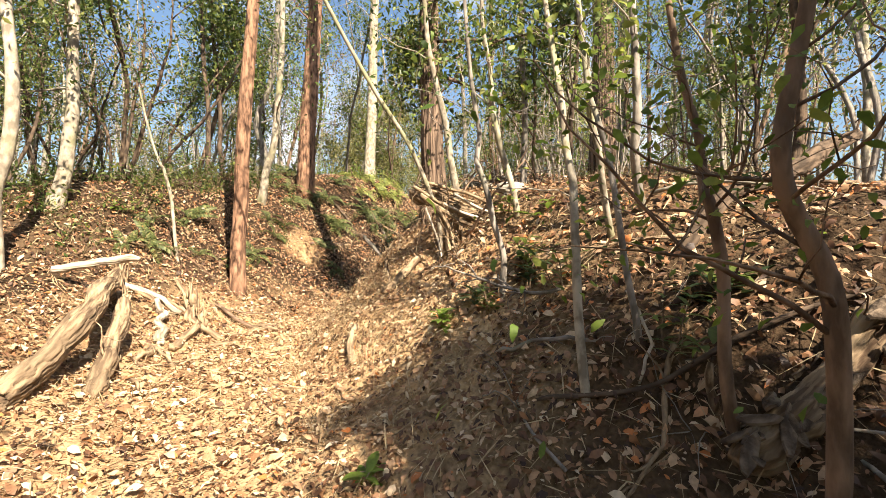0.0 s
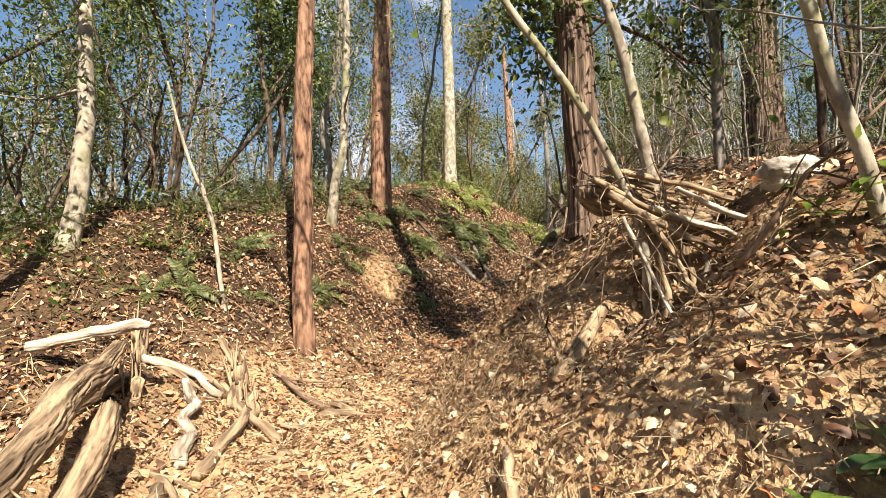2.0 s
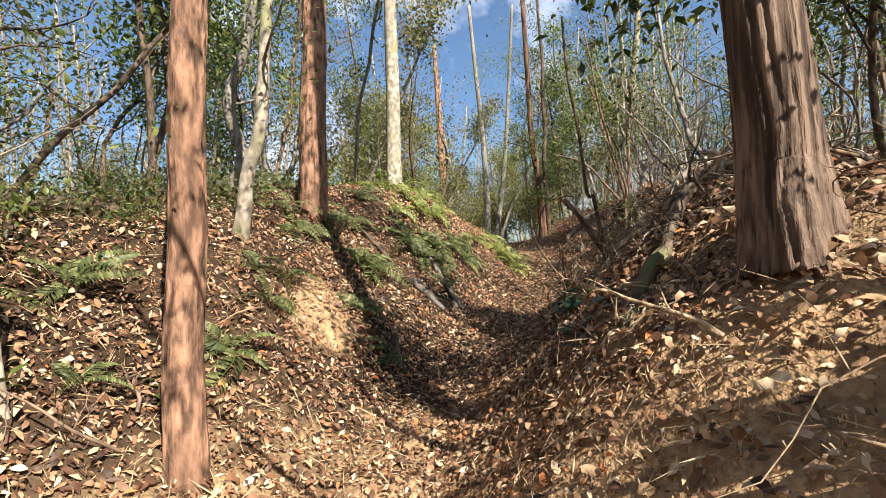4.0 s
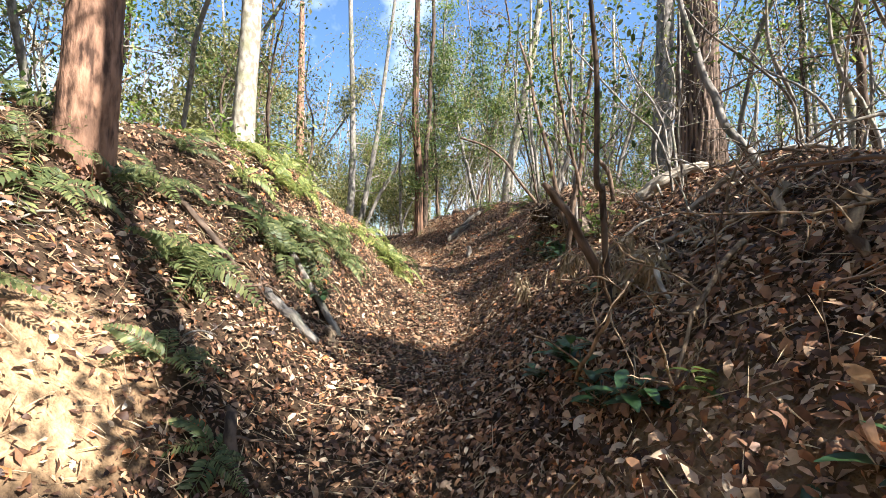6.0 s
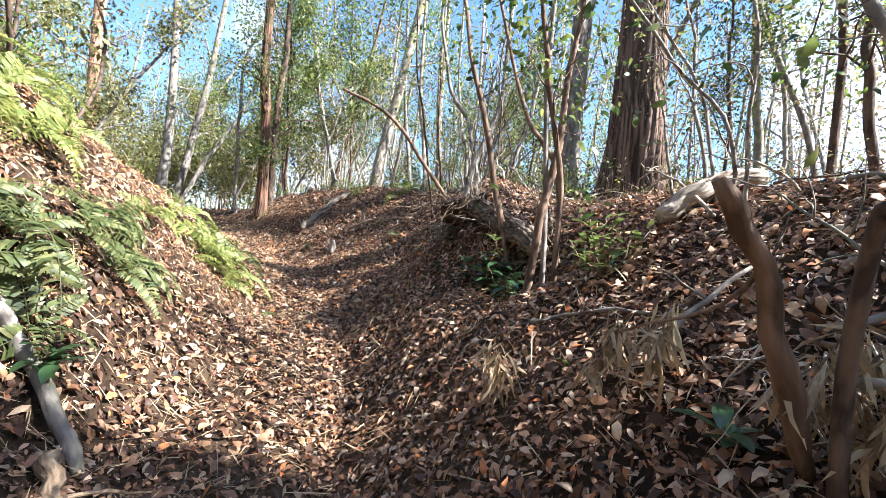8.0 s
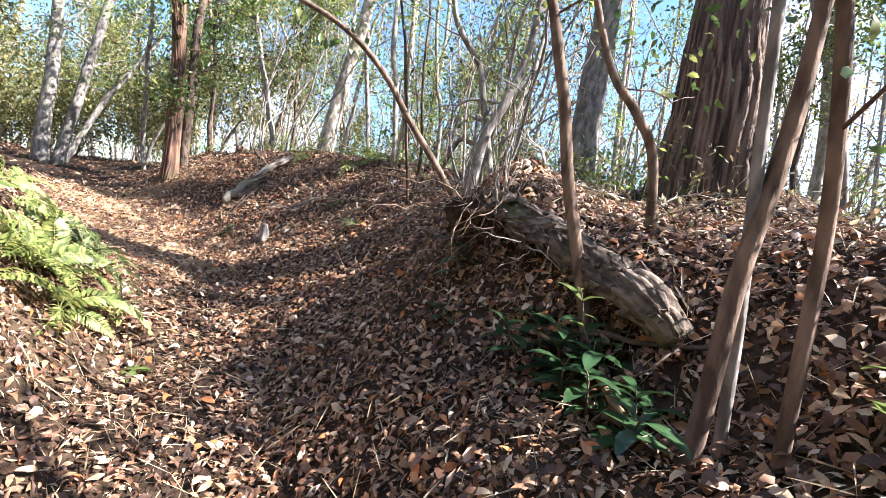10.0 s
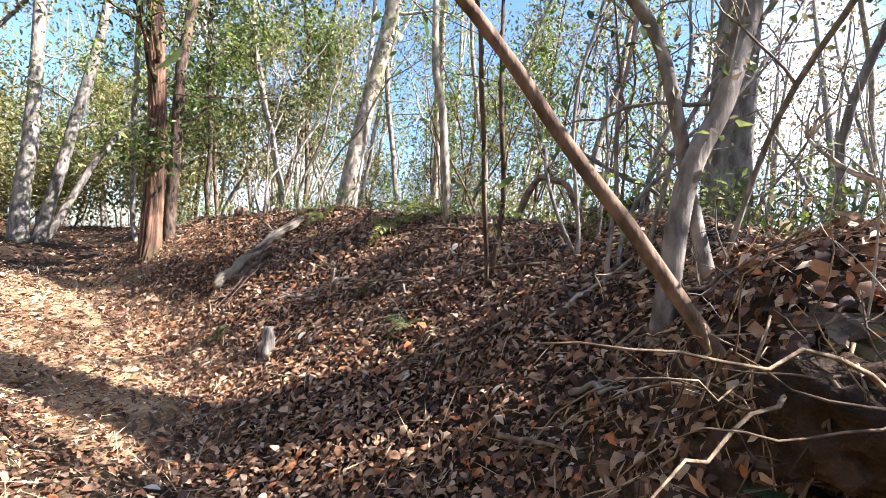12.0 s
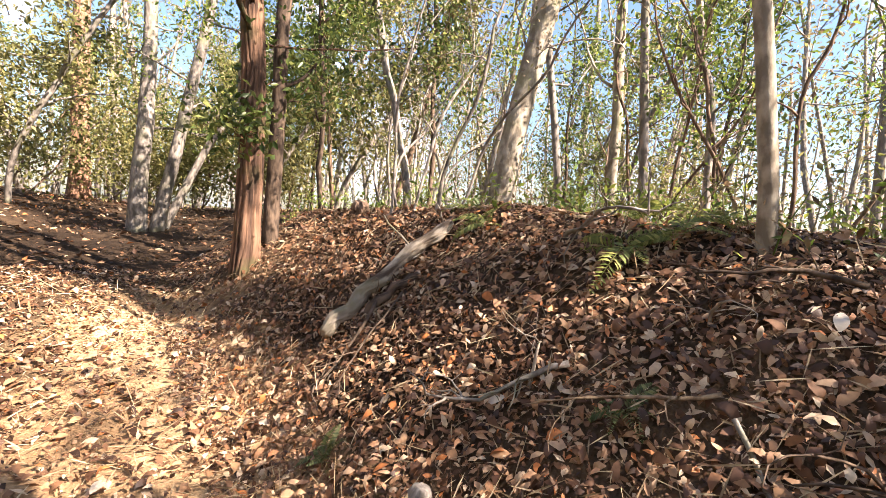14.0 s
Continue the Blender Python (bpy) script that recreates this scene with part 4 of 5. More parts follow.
# ---- logs, roots, pale stump ----
def log(name, points, dia, material, label, category="log", sides=16, rough=0.03, ridges=0, taper=0.85, branches=0, group="", gnarl=0.12):
    """A lying log, root or stick along the points, with broken ends and stubs."""
    p = np.asarray(points, float)
    mid = p.mean(0)
    root = thing(name, mid, label, category, group)
    along = Vector(p[-1] - p[0]).to_track_quat("Z", "Y")
    root.rotation_mode = "QUATERNION"
    root.rotation_quaternion = along
    back = np.array(along.to_matrix())
    run = float(np.linalg.norm(np.diff(p, axis=0), axis=1).sum())
    cracked = dia >= 0.07
    line = wander_line((p - mid) @ back, int(np.clip(run / (0.02 if cracked else 0.05), 5, 110 if cracked else 30)), dia * gnarl)
    h = Heap()
    knots = np.linspace(1, taper, 12) * (1 + rng.normal(0, 0.09, 12))
    knots[[0, -1]] *= 0.7
    if cracked:
        splits = max(9, int(dia * 90))
        h.tube(line, dia / 2 * knots, splits * 5, 0, 3, 0, splits, 0.22, 0.16)
    else:
        h.tube(line, dia / 2 * knots, max(sides, 14), rough + 0.03, ridges or 4)
    piece("stem", h.mesh("stem", material), root)
    for _ in range(branches):
        at = line[rng.integers(len(line) // 3, len(line))]
        h = Heap()
        br = grow(at, any_way(1, 0.2)[0], rng.uniform(0.12, 0.4), 5, 0.3)
        r = min(dia * rng.uniform(0.1, 0.22), 0.009)
        h.tube(br, [r, r * 0.35], 5)
        tw = grow(br[3], any_way(1)[0], 0.15, 4, 0.3)
        h.tube(tw, [r * 0.5, r * 0.2], 4)
        piece("branch", h.mesh("branch", material), root)
    return root


def plate_mesh(length, width, k):
    """A curled flake of bark with torn edges and some thickness."""
    bm = bmesh.new()
    r = random.Random(k)
    ring = []
    for i in range(9):
        a = 6.283 * i / 9
        ring.append(bm.verts.new((length / 2 * math.cos(a) * r.uniform(0.75, 1.1), width / 2 * math.sin(a) * r.uniform(0.7, 1.1), 0.012 * math.cos(a) ** 2)))
    f = bm.faces.new(ring)
    up = bmesh.ops.extrude_face_region(bm, geom=[f])
    for v in up["geom"]:
        if isinstance(v, bmesh.types.BMVert):
            v.co.z += 0.008
            v.co.x *= 0.93
            v.co.y *= 0.93
    me = bpy.data.meshes.new("bark_plate")
    bm.to_mesh(me)
    bm.free()
    me.materials.append(FLAKY)
    return me


PLATES = [plate_mesh(L, W, k) for k, (L, W) in enumerate(((0.13, 0.05), (0.1, 0.06), (0.17, 0.05), (0.08, 0.04)))]


def plated(root, points, dia, count):
    """Loose bark plates over a lying log."""
    mid = np.asarray(points, float).mean(0)
    turn = root.rotation_quaternion.to_matrix()
    line = glide((np.asarray(points, float) - mid) @ np.array(turn), 30)
    sky_way = turn.transposed() @ Vector((0, 0, 1))
    for _ in range(count):
        i = int(rng.integers(1, 28))
        way = Vector(line[i + 1] - line[i - 1]).normalized()
        side = way.cross(sky_way).normalized()
        over = side.cross(way)
        a = rng.uniform(-2.0, 2.0)
        out = (over * math.cos(a) + side * math.sin(a)).normalized()
        m = Matrix((way, out.cross(way), out)).transposed().to_4x4()
        pl = piece("bark_plate", PLATES[int(rng.integers(4))], root)
        pl.matrix_local = Matrix.Translation(Vector(line[i]) + out * (dia / 2 * rng.uniform(0.97, 1.06))) @ m @ Matrix.Rotation(rng.normal(0, 0.5), 4, "Z") @ Matrix.Rotation(rng.normal(0, 0.16), 4, "Y") @ Matrix.Scale(rng.uniform(0.6, 1.2), 4)


def splintered(root, points, dia, count, material):
    """Torn slivers of wood along a broken log."""
    mid = np.asarray(points, float).mean(0)
    line = glide((np.asarray(points, float) - mid) @ np.array(root.rotation_quaternion.to_matrix()), 30)
    for _ in range(count):
        i = int(rng.integers(0, 20))
        w = line[i] - line[i + 6]
        w = w / np.linalg.norm(w) + rng.normal(0, 0.07, 3)
        h = Heap()
        st = line[i + 5] + any_way(1)[0] * dia * 0.46
        h.tube(grow(st, w, rng.uniform(0.1, 0.28), 5, 0.05), [rng.uniform(0.005, 0.016), 0.002], 5)
        piece("splinter", h.mesh("splinter", material), root)


def on(x, y, up=0.0):
    return (x, y, ground_z(x, y) + up)


SUNKEN = [on(0.98, 1.5, 0.05), on(1.26, 1.54, 0.08), on(1.6, 1.6, 0.08)]
plated(log("fallen_log", SUNKEN, 0.14, DEAD, "rough brown fallen log half sunk in leaves", ridges=8, rough=0.07, sides=24, branches=1), SUNKEN, 0.14, 30)
log("fallen_log", [on(1.12, 2.3, -0.06), (1.5, 2.45, 1.76), (1.88, 2.54, 1.93), (2.5, 2.75, 2.2)], 0.11, DARK, "dark fallen trunk slanting up from the bank", branches=5)
log("old_root_log", [(-2.25, 2.3, ground_z(-2.25, 2.3) + 0.05), (-2.45, 3.1, 0.98), (-3.0, 4.2, 1.3)], 0.17, DEAD, "weathered pale root log lying down the bank", ridges=7, rough=0.06, taper=0.7, branches=3, sides=24, gnarl=0.1)
log("old_root_log", [on(-2.12, 2.75, 0.0), on(-2.3, 3.2, 0.12), (-2.6, 3.75, 1.05)], 0.13, DEAD, "worn pale root running beside the root log", ridges=6, rough=0.06, branches=2, sides=24, gnarl=0.12)
log("fallen_branch", [(-3.48, 4.1, 1.30), (-3.1, 4.16, 1.36), (-2.76, 4.2, 1.40)], 0.07, BLEACHED, "bleached broken branch lying across the root log", "branch")
log("root", [on(-2.35, 4.0, 0.02), on(-2.45, 4.5, 0.05), on(-2.6, 5.0, 0.02)], 0.08, DEAD, "short bleached root poking from the bank", "root")
log("root", [on(-2.2, 4.6, 0.02), on(-2.5, 4.75, 0.05), on(-2.8, 4.9, 0.03)], 0.06, DEAD, "bleached root lying on sandy soil", "root")
log("root", [on(-1.9, 5.35, 0.0), on(-2.2, 5.2, 0.04), on(-2.6, 5.35, 0.04)], 0.05, BROWN, "brown root crossing the sandy slope", "root")
log("root", [on(-3.2, 4.6, 0.05), on(-2.95, 4.75, 0.06), on(-2.7, 4.75, 0.05)], 0.06, BLEACHED, "pale stick on the sunny bank", "root")
log("root", [on(-2.85, 3.35, 0.05), on(-3.0, 3.8, 0.06), on(-3.1, 4.4, 0.05)], 0.09, DEAD, "thick bleached root on the sunny bank", "root", ridges=5)
SPLIT = [(-.25, 4.19, 2.05), (-.02, 4.2, 1.98), (.28, 4.22, 1.89), (.85, 4.3, 1.74)]
splintered(log("splintered_log", SPLIT, 0.165, DEAD, "splintered pale end of a fallen trunk jutting from the bank", ridges=8, sides=28, rough=0.1, branches=4, gnarl=0.25, taper=0.6), SPLIT, 0.165, 46, DEAD)
for pts, dia, mat, words in (
        ([(-.27, 4.02, 2.05), (.06, 4.06, 1.86), (.33, 4.08, 1.74), (.57, 4.1, 1.6)], 0.035, DEAD, "torn strand of pale wood splitting from the fallen trunk"),
        ([(-.2, 4.0, 1.98), (.08, 4.02, 1.8), (.29, 4.05, 1.68)], 0.045, DEAD, "torn strand of brown wood under the fallen trunk"),
        ([(-.15, 3.97, 1.86), (-.1, 3.95, 1.72), (-.03, 3.92, 1.54), (-.01, 3.8, 1.4), (-.06, 3.7, 1.33)], 0.02, BLEACHED, "thin bleached root hanging down over the sandy bank"),
        ([(-.06, 3.97, 1.88), (.07, 3.95, 1.65), (.1, 3.82, 1.5)], 0.028, DEAD, "broken root hanging under the fallen trunk"),
        ([(.21, 4.07, 1.45), (.23, 4.07, 1.68)], 0.035, BLEACHED, "short bleached stub under the fallen trunk"),
        ([(-.06, 4.12, 1.9), (.02, 4.1, 1.68), (.05, 4.08, 1.5), (.04, 4.02, 1.34)], 0.065, DEAD, "thick rotten root hanging under the fallen trunk"),
        ([(.1, 4.14, 1.86), (.17, 4.12, 1.66), (.16, 4.1, 1.42)], 0.05, DEAD, "rotten brown root standing in the washed-out hollow"),
        ([(-.2, 4.08, 2.1), (.15, 4.16, 2.03), (.5, 4.22, 1.9), (.85, 4.3, 1.85)], 0.035, DEAD, "long torn sliver lying along the fallen trunk"),
        ([(0, 4.0, 1.9), (.3, 4.04, 1.78), (.62, 4.08, 1.66)], 0.035, BLEACHED, "pale fibre strand peeled from the fallen trunk"),
        ([(.1, 4.0, 1.98), (.42, 4.06, 1.82), (.7, 4.12, 1.74)], 0.03, BLEACHED, "thin pale strand peeled from the fallen trunk")):
    log("broken_root", pts, dia, mat, words, "root", 14, 0.1, 5, 0.5, 2, "", 0.18)
log("root", [(-.75, 5.38, 1.22), (-.58, 5.42, 1.40), (-.46, 5.5, 1.6)], 0.09, DEAD, "bleached bent root beside the sunken path", "root")
log("root", [on(-.5, 3.95, 0.03), on(-.38, 4.0, 0.06), on(-.2, 4.2, 0.03)], 0.08, DEAD, "bleached root breaking out of sandy soil", "root")
log("root", [on(-.62, 3.2, 0.02), on(-.7, 3.5, 0.06), on(-.72, 3.8, 0.02)], 0.06, DEAD, "bleached root stub on the sandy slope", "root")
log("white_log", [on(1.15, 8.28, 0.09), on(1.32, 8.12, 0.1), on(1.5, 7.95, 0.09)], 0.1, BLEACHED, "short bleached log on the plateau edge")
log("old_log", [on(1.72, 7.92, 0.08), on(2.0, 7.75, 0.08)], 0.12, BROWN, "brown cut log end on the plateau edge")
log("old_log", [(-2.4, 9.5, ground_z(-2.4, 9.5) + 0.05), (-2.05, 9.3, ground_z(-2.05, 9.3) + 0.07), (-1.65, 9.1, ground_z(-1.65, 9.1) + 0.04)], 0.045, DARK, "thin brown log lying among the ferns")
log("root", [on(-1.2, 8.95, 0.03), on(-1.42, 9.1, 0.06), on(-1.6, 9.25, 0.03)], 0.08, GREY, "grey weathered root creeping down the fern bank", "root", ridges=4)
log("root", [on(-1.0, 9.2, 0.02), on(-1.15, 9.6, 0.05), on(-1.4, 9.9, 0.03)], 0.06, GREY, "grey root running down under the ferns", "root")
log("root_pillar", [on(-.57, 5.47, -0.02), on(-.4, 5.61, 0.05), on(-.23, 5.74, 0.06), on(-.04, 5.9, 0.06), on(.14, 6.05, 0.1)], 0.075, FLAKY, "weathered cracked root running up the bank", "root", sides=30, rough=0.13, ridges=9, branches=3, gnarl=0.16)
log("broken_branch", [(.2, 7.45, ground_z(.2, 7.45) + 0.02), (-.02, 7.5, 2.25), (-.18, 7.55, 2.47)], 0.05, BROWN, "broken brown branch sticking out of the bank", "branch", branches=1)
log("broken_branch", [(.25, 7.42, 2.02), (.6, 7.3, 2.1), (.85, 7.15, 1.95)], 0.03, BLEACHED, "bleached snapped branch with dry twigs", "branch", branches=5)
PEELING = [(2.0, 10.42, 2.76), (1.62, 10.08, 2.67), (1.47, 9.72, 2.57), (1.38, 9.37, 2.45), (1.29, 9.05, 2.33)]
plated(log("peeling_log", PEELING, 0.165, FLAKY, "fallen log with flaking grey bark and mossy patches", sides=28, ridges=9, rough=0.06, branches=0), PEELING, 0.165, 190)
log("bleached_log", [(1.98, 14.46, 2.44), (2.12, 14.46, 2.57), (2.3, 14.45, 2.76), (2.5, 14.42, 2.93), (2.72, 14.34, 3.12)], 0.1, MOTTLED, "bleached broken log lying up the bank beside the path", rough=0.12, ridges=6, branches=5, sides=22, gnarl=0.22)
log("root", [on(2.14, 14.36, 0.02), on(2.3, 14.34, 0.05), on(2.48, 14.3, 0.03)], 0.05, DARK, "dark rotten branch lying along the bleached log", "branch", rough=0.12, gnarl=0.3)
log("old_stump", [on(1.85, 13.1, -0.05), (1.87, 13.1, ground_z(1.87, 13.1) + 0.2)], 0.09, GREY, "small weathered stump on the path edge", "stump", ridges=5)
log("old_stump", [on(2.6, 15.6, -0.05), (2.62, 15.6, ground_z(2.6, 15.6) + 0.14)], 0.16, BROWN, "brown rotten stump on the crest", "stump", ridges=5)
log("fallen_log", [on(3.4, 11.3, 0.1), on(3.9, 11.9, 0.14), on(4.6, 12.2, 0.25)], 0.1, DARK, "dark crooked branch lying on the plateau", branches=4)
log("fallen_log", [on(-5.2, 6.3, 0.12), on(-4.4, 7.1, 0.16), on(-3.9, 7.6, 0.1)], 0.14, DARK, "dark mossy log on the sunny crest", branches=2)
log("broken_branch", [on(1.0, 9.05, 0.03), on(1.2, 9.3, 0.06), on(1.3, 9.6, 0.1)], 0.03, DEAD, "pale broken stick under the peeling log", "branch")


log("fallen_branch", [on(.4, 1.96, 0.03), on(.74, 1.81, 0.04), on(.97, 1.78, 0.06), on(1.2, 1.75, 0.08), on(1.6, 1.68, 0.06)], 0.022, DARK, "dark brown fallen branch lying across the shaded bank", "branch", branches=5, gnarl=0.4)
log("old_root_log", [on(-2.48, 4.06, 0.03), on(-2.62, 4.3, 0.06), on(-2.85, 4.58, 0.1)], 0.085, BLEACHED, "pale split root running down the sandy bank", "log", 20, 0.08, 6, 0.7, 2, "", 0.3)
for x, y, up, dia in ((-2.62, 4.85, .26, .13), (-2.48, 4.78, .2, .1), (-2.72, 4.95, .2, .09), (-3.0, 4.3, .16, .12), (-3.2, 4.6, .2, .1)):
    STUB = [on(x, y, -0.06), (x - 0.03, y + 0.04, ground_z(x, y) + up)]
    splintered(log("rotten_stump", STUB, dia, DEAD, "rotten splintered stump on the sunny sandy bank", "stump", 18, 0.12, 7, 0.5, 0, "rotten stumps", 0.25), STUB[::-1], dia, 9, DEAD)
log("fallen_branch", [on(.27, 2.36, 0.03), on(.46, 2.24, 0.05), on(.69, 2.07, 0.04)], 0.022, GREY, "thin grey stick lying among fallen leaves", "branch", branches=3, gnarl=0.4)
log("fallen_branch", [on(.79, 1.84, 0.02), (.86, 1.92, 1.15), (.84, 2.1, 1.32)], 0.014, BLEACHED, "thin bleached forked twig on the shaded bank", "branch", branches=5, gnarl=0.6)
log("broken_branch", [on(1.0, 1.69, -0.04), (1.0, 1.7, ground_z(1, 1.7) + 0.15)], 0.036, DEAD, "short bleached stub standing in the leaves", "branch", gnarl=0.3)
log("broken_branch", [(.30, 7.42, 2.06), (.22, 7.24, 2.07), (.12, 7.06, 2.0), (.02, 6.87, 1.88)], 0.026, BLEACHED, "bleached kinked stick slanting down from the fork", "branch", branches=3, gnarl=0.35)
log("fallen_branch", [on(3.49, 12.37, -0.05), (3.53, 12.25, 3.46), (3.58, 12.1, 3.52), (3.63, 11.99, 3.45), on(3.72, 11.84, -0.03)], 0.05, BROWN, "brown branch arching over the leafy crest", "branch", branches=2, gnarl=0.3)
log("fallen_branch", [on(3.75, 11.69, 0.03), on(3.9, 11.6, 0.09), on(4.2, 11.45, 0.16)], 0.04, BLEACHED, "pale stick lying on the crest", "branch", branches=3, gnarl=0.4)
log("fallen_branch", [on(3.75, 11.1, 0.1), (3.74, 11.4, 3.42), (3.68, 11.77, 3.62), (3.6, 12.1, 3.8)], 0.035, GREY, "grey branch slanting over the crest", "branch", branches=3, gnarl=0.4)
log("fallen_branch", [on(2.28, 11.27, 0.03), on(2.4, 11.14, 0.05), on(2.55, 11.0, 0.04)], 0.018, BLEACHED, "thin pale stick in the leaf litter", "branch", branches=2, gnarl=0.4)


for pts, dia, mat, words in (
        ([on(.59, 7.53, 0.03), on(.61, 7.34, 0.06), on(.62, 7.19, 0.06), on(.7, 6.95, 0.04)], 0.034, GREY, "stout pale branch lying along the shaded bank"),
        ([on(.56, 7.52, 0.02), on(.49, 7.25, 0.05), on(.38, 7.12, 0.04)], 0.026, BROWN, "brown branch lying along the shaded bank"),
        ([on(.6, 8.63, 0.02), on(.64, 8.26, 0.05), on(.62, 8.02, 0.03)], 0.016, GREY, "thin grey branch lying below the crest"),
        ([on(.78, 7.51, 0.03), on(.86, 7.39, 0.05), on(.91, 7.2, 0.04), on(1.0, 6.9, 0.04)], 0.04, BLEACHED, "long bleached branch lying on the plateau edge"),
        ([on(1.0, 7.4, 0.03), on(1.15, 7.15, 0.06), on(1.25, 6.85, 0.04)], 0.03, GREY, "grey branch lying on the plateau edge"),
        ([on(.61, 6.82, 0.03), on(.42, 6.7, 0.05), on(.22, 6.57, 0.02)], 0.05, DEAD, "torn pale root running down from the crest"),
        ([on(.31, 6.4, 0.03), on(.15, 6.3, 0.06), on(-.01, 6.18, 0.02)], 0.045, DEAD, "splintered pale root on the dark bank"),
        ([on(.38, 6.23, -0.03), (.4, 6.24, ground_z(.4, 6.24) + 0.17)], 0.07, BLEACHED, "short bleached stub standing on the crest"),
        ([on(-1.09, 9.29, 0.0), on(-1.06, 9.15, 0.05), on(-1.06, 9.02, 0.0)], 0.07, DEAD, "bleached root stub at the path edge"),
        ([on(-1.72, 7.94, 0.0), on(-1.69, 7.77, 0.05), on(-1.66, 7.6, 0.0)], 0.06, DARK, "dark root stub at the bank foot"),
        ([on(1.38, 9.5, 0.02), on(1.28, 9.12, 0.05), on(1.27, 8.9, 0.04)], 0.022, DARK, "dark fallen stick lying under the log"),
        ([on(2.35, 13.18, -0.02), (2.37, 13.17, ground_z(2.37, 13.17) + 0.16)], 0.016, BLEACHED, "thin bleached stick standing in the leaves"),
        ([on(2.75, 12.75, 0.0), (2.72, 12.72, ground_z(2.72, 12.72) + 0.12), (2.68, 12.66, ground_z(2.68, 12.66) + 0.2)], 0.014, BLEACHED, "thin forked twig standing in the leaves")):
    log("fallen_branch", pts, dia, mat, words, "branch", 14, 0.07, 5, 0.7, 3, "", 0.3)


def dry_cluster(x, y, z, count=70):
    """A hanging bunch of narrow withered leaves on a stalk."""
    root = thing("dry_leaf_cluster", (x, y, z), "hanging bunch of narrow dry tan leaves", "dry leaves", "dry leaf bunches")
    h = Heap()
    stalk = grow((0, 0, 0.12), (rng.normal(0, 0.3), rng.normal(0, 0.3), -1), 0.2, 5, 0.2)
    h.tube(stalk, [0.004, 0.002], 5)
    piece("stalk", h.mesh("stalk", BROWN), root)
    h = Heap()
    L = rng.uniform(0.07, 0.15, count)
    h.leaves(stalk[rng.integers(0, 6, count)] + rng.normal(0, 0.015, (count, 3)), any_way(count, -2.2), any_way(count), L, L * 0.11, 0.3)
    piece("leaves", h.mesh("leaves", DRY), root)


for x, y, z in ((.31, 7.36, 2.02), (.23, 7.15, 2.0), (.21, 7.23, 1.98), (.27, 7.3, 1.96), (.21, 8.44, 1.82), (.34, 7.84, 2.05), (.3, 7.95, 2.0), (.26, 7.4, 2.08)):
    dry_cluster(x, y, z)

for k in range(12):
    x, y = rng.uniform(-3.3, -2.1), rng.uniform(3.1, 5.3)
    a = rng.normal(0.3, 0.6)
    L = rng.uniform(0.25, 0.6)
    pts = [on(x + L * u * math.cos(a) + 0.04 * math.sin(5 * u + k), y - L * u * math.sin(a) * 0.8, 0.04 * math.sin(math.pi * u)) for u in (0, 0.35, 0.7, 1)]
    log("root", pts, rng.uniform(0.03, 0.07), DEAD, "eroded bleached root on the sandy slope", "root", 10, 0.06, 4, 0.5, 1, "eroded roots")


def root_ball(x, y, z, size, label):
    """A clod of dark earth bound by roots."""
    bm = bmesh.new()
    bmesh.ops.create_icosphere(bm, subdivisions=4, radius=1)
    for v in bm.verts:
        n = v.co.normalized()
        k = 1 + 0.4 * noise.noise(n * 2.1 + Vector((5, 2, 1))) + 0.25 * noise.noise(n * 5.3) + 0.15 * noise.noise(n * 12)
        v.co = Vector((n.x, n.y * 1.1, n.z * 0.8)) * k * size
    me = bpy.data.meshes.new("clod")
    bm.to_mesh(me)
    bm.free()
    for f in me.polygons:
        f.use_smooth = True
    me.materials.append(SOIL)
    root = thing("root_ball", (x, y, z), label, "roots")
    piece("clod", me, root)
    for _ in range(34):
        h = Heap()
        w = any_way(1, -0.1)[0]
        h.tube(grow(w * size * 0.8, w + np.array([0, 0, -0.3]), rng.uniform(0.12, 0.4), 8, 0.3, -0.08), [rng.uniform(0.0015, 0.004), 0.0008], 5)
        piece("root", h.mesh("root", (DEAD, BROWN, DARK, DARK)[rng.integers(4)]), root)


root_ball(1.5, 10.16, 2.62, 0.13, "dark earth clod bristling with dry roots at the log's end")


# A rounded lump that stands for a broken, bleached stump.
def pale_stump(x, y, size, label):
    bm = bmesh.new()
    bmesh.ops.create_icosphere(bm, subdivisions=4, radius=1)
    for v in bm.verts:
        n = v.co.normalized()
        k = 1 + 0.35 * noise.noise(n * 1.6 + Vector((3, 1, 2))) + 0.22 * noise.noise(n * 3.7) + 0.1 * noise.noise(n * 9)
        v.co = Vector((n.x * size * 1.2, n.y * size, n.z * size * 0.8)) * k
    me = bpy.data.meshes.new("pale_stump")
    bm.to_mesh(me)
    bm.free()
    for f in me.polygons:
        f.use_smooth = True
    me.materials.append(STUMP_WOOD)
    ob = tagged(new("pale_stump", me), label, "rock")
    ob.location = on(x, y, size * 0.3)


m_stump, t_stump, b_stump = nodes_of("pale_stump_wood", 0.9)
t_stump.links.new(ramp(t_stump, tex(t_stump, 7, 6), [(0.35, (0.16, 0.13, 0.10)), (0.65, (0.5, 0.45, 0.38))]), b_stump.inputs["Base Color"])
bumped(t_stump, b_stump, tex(t_stump, 14, 6), 0.8, 0.03)
STUMP_WOOD = m_stump
pale_stump(0.6, 4.05, 0.1, "pale broken stump bedded in the leafy bank")


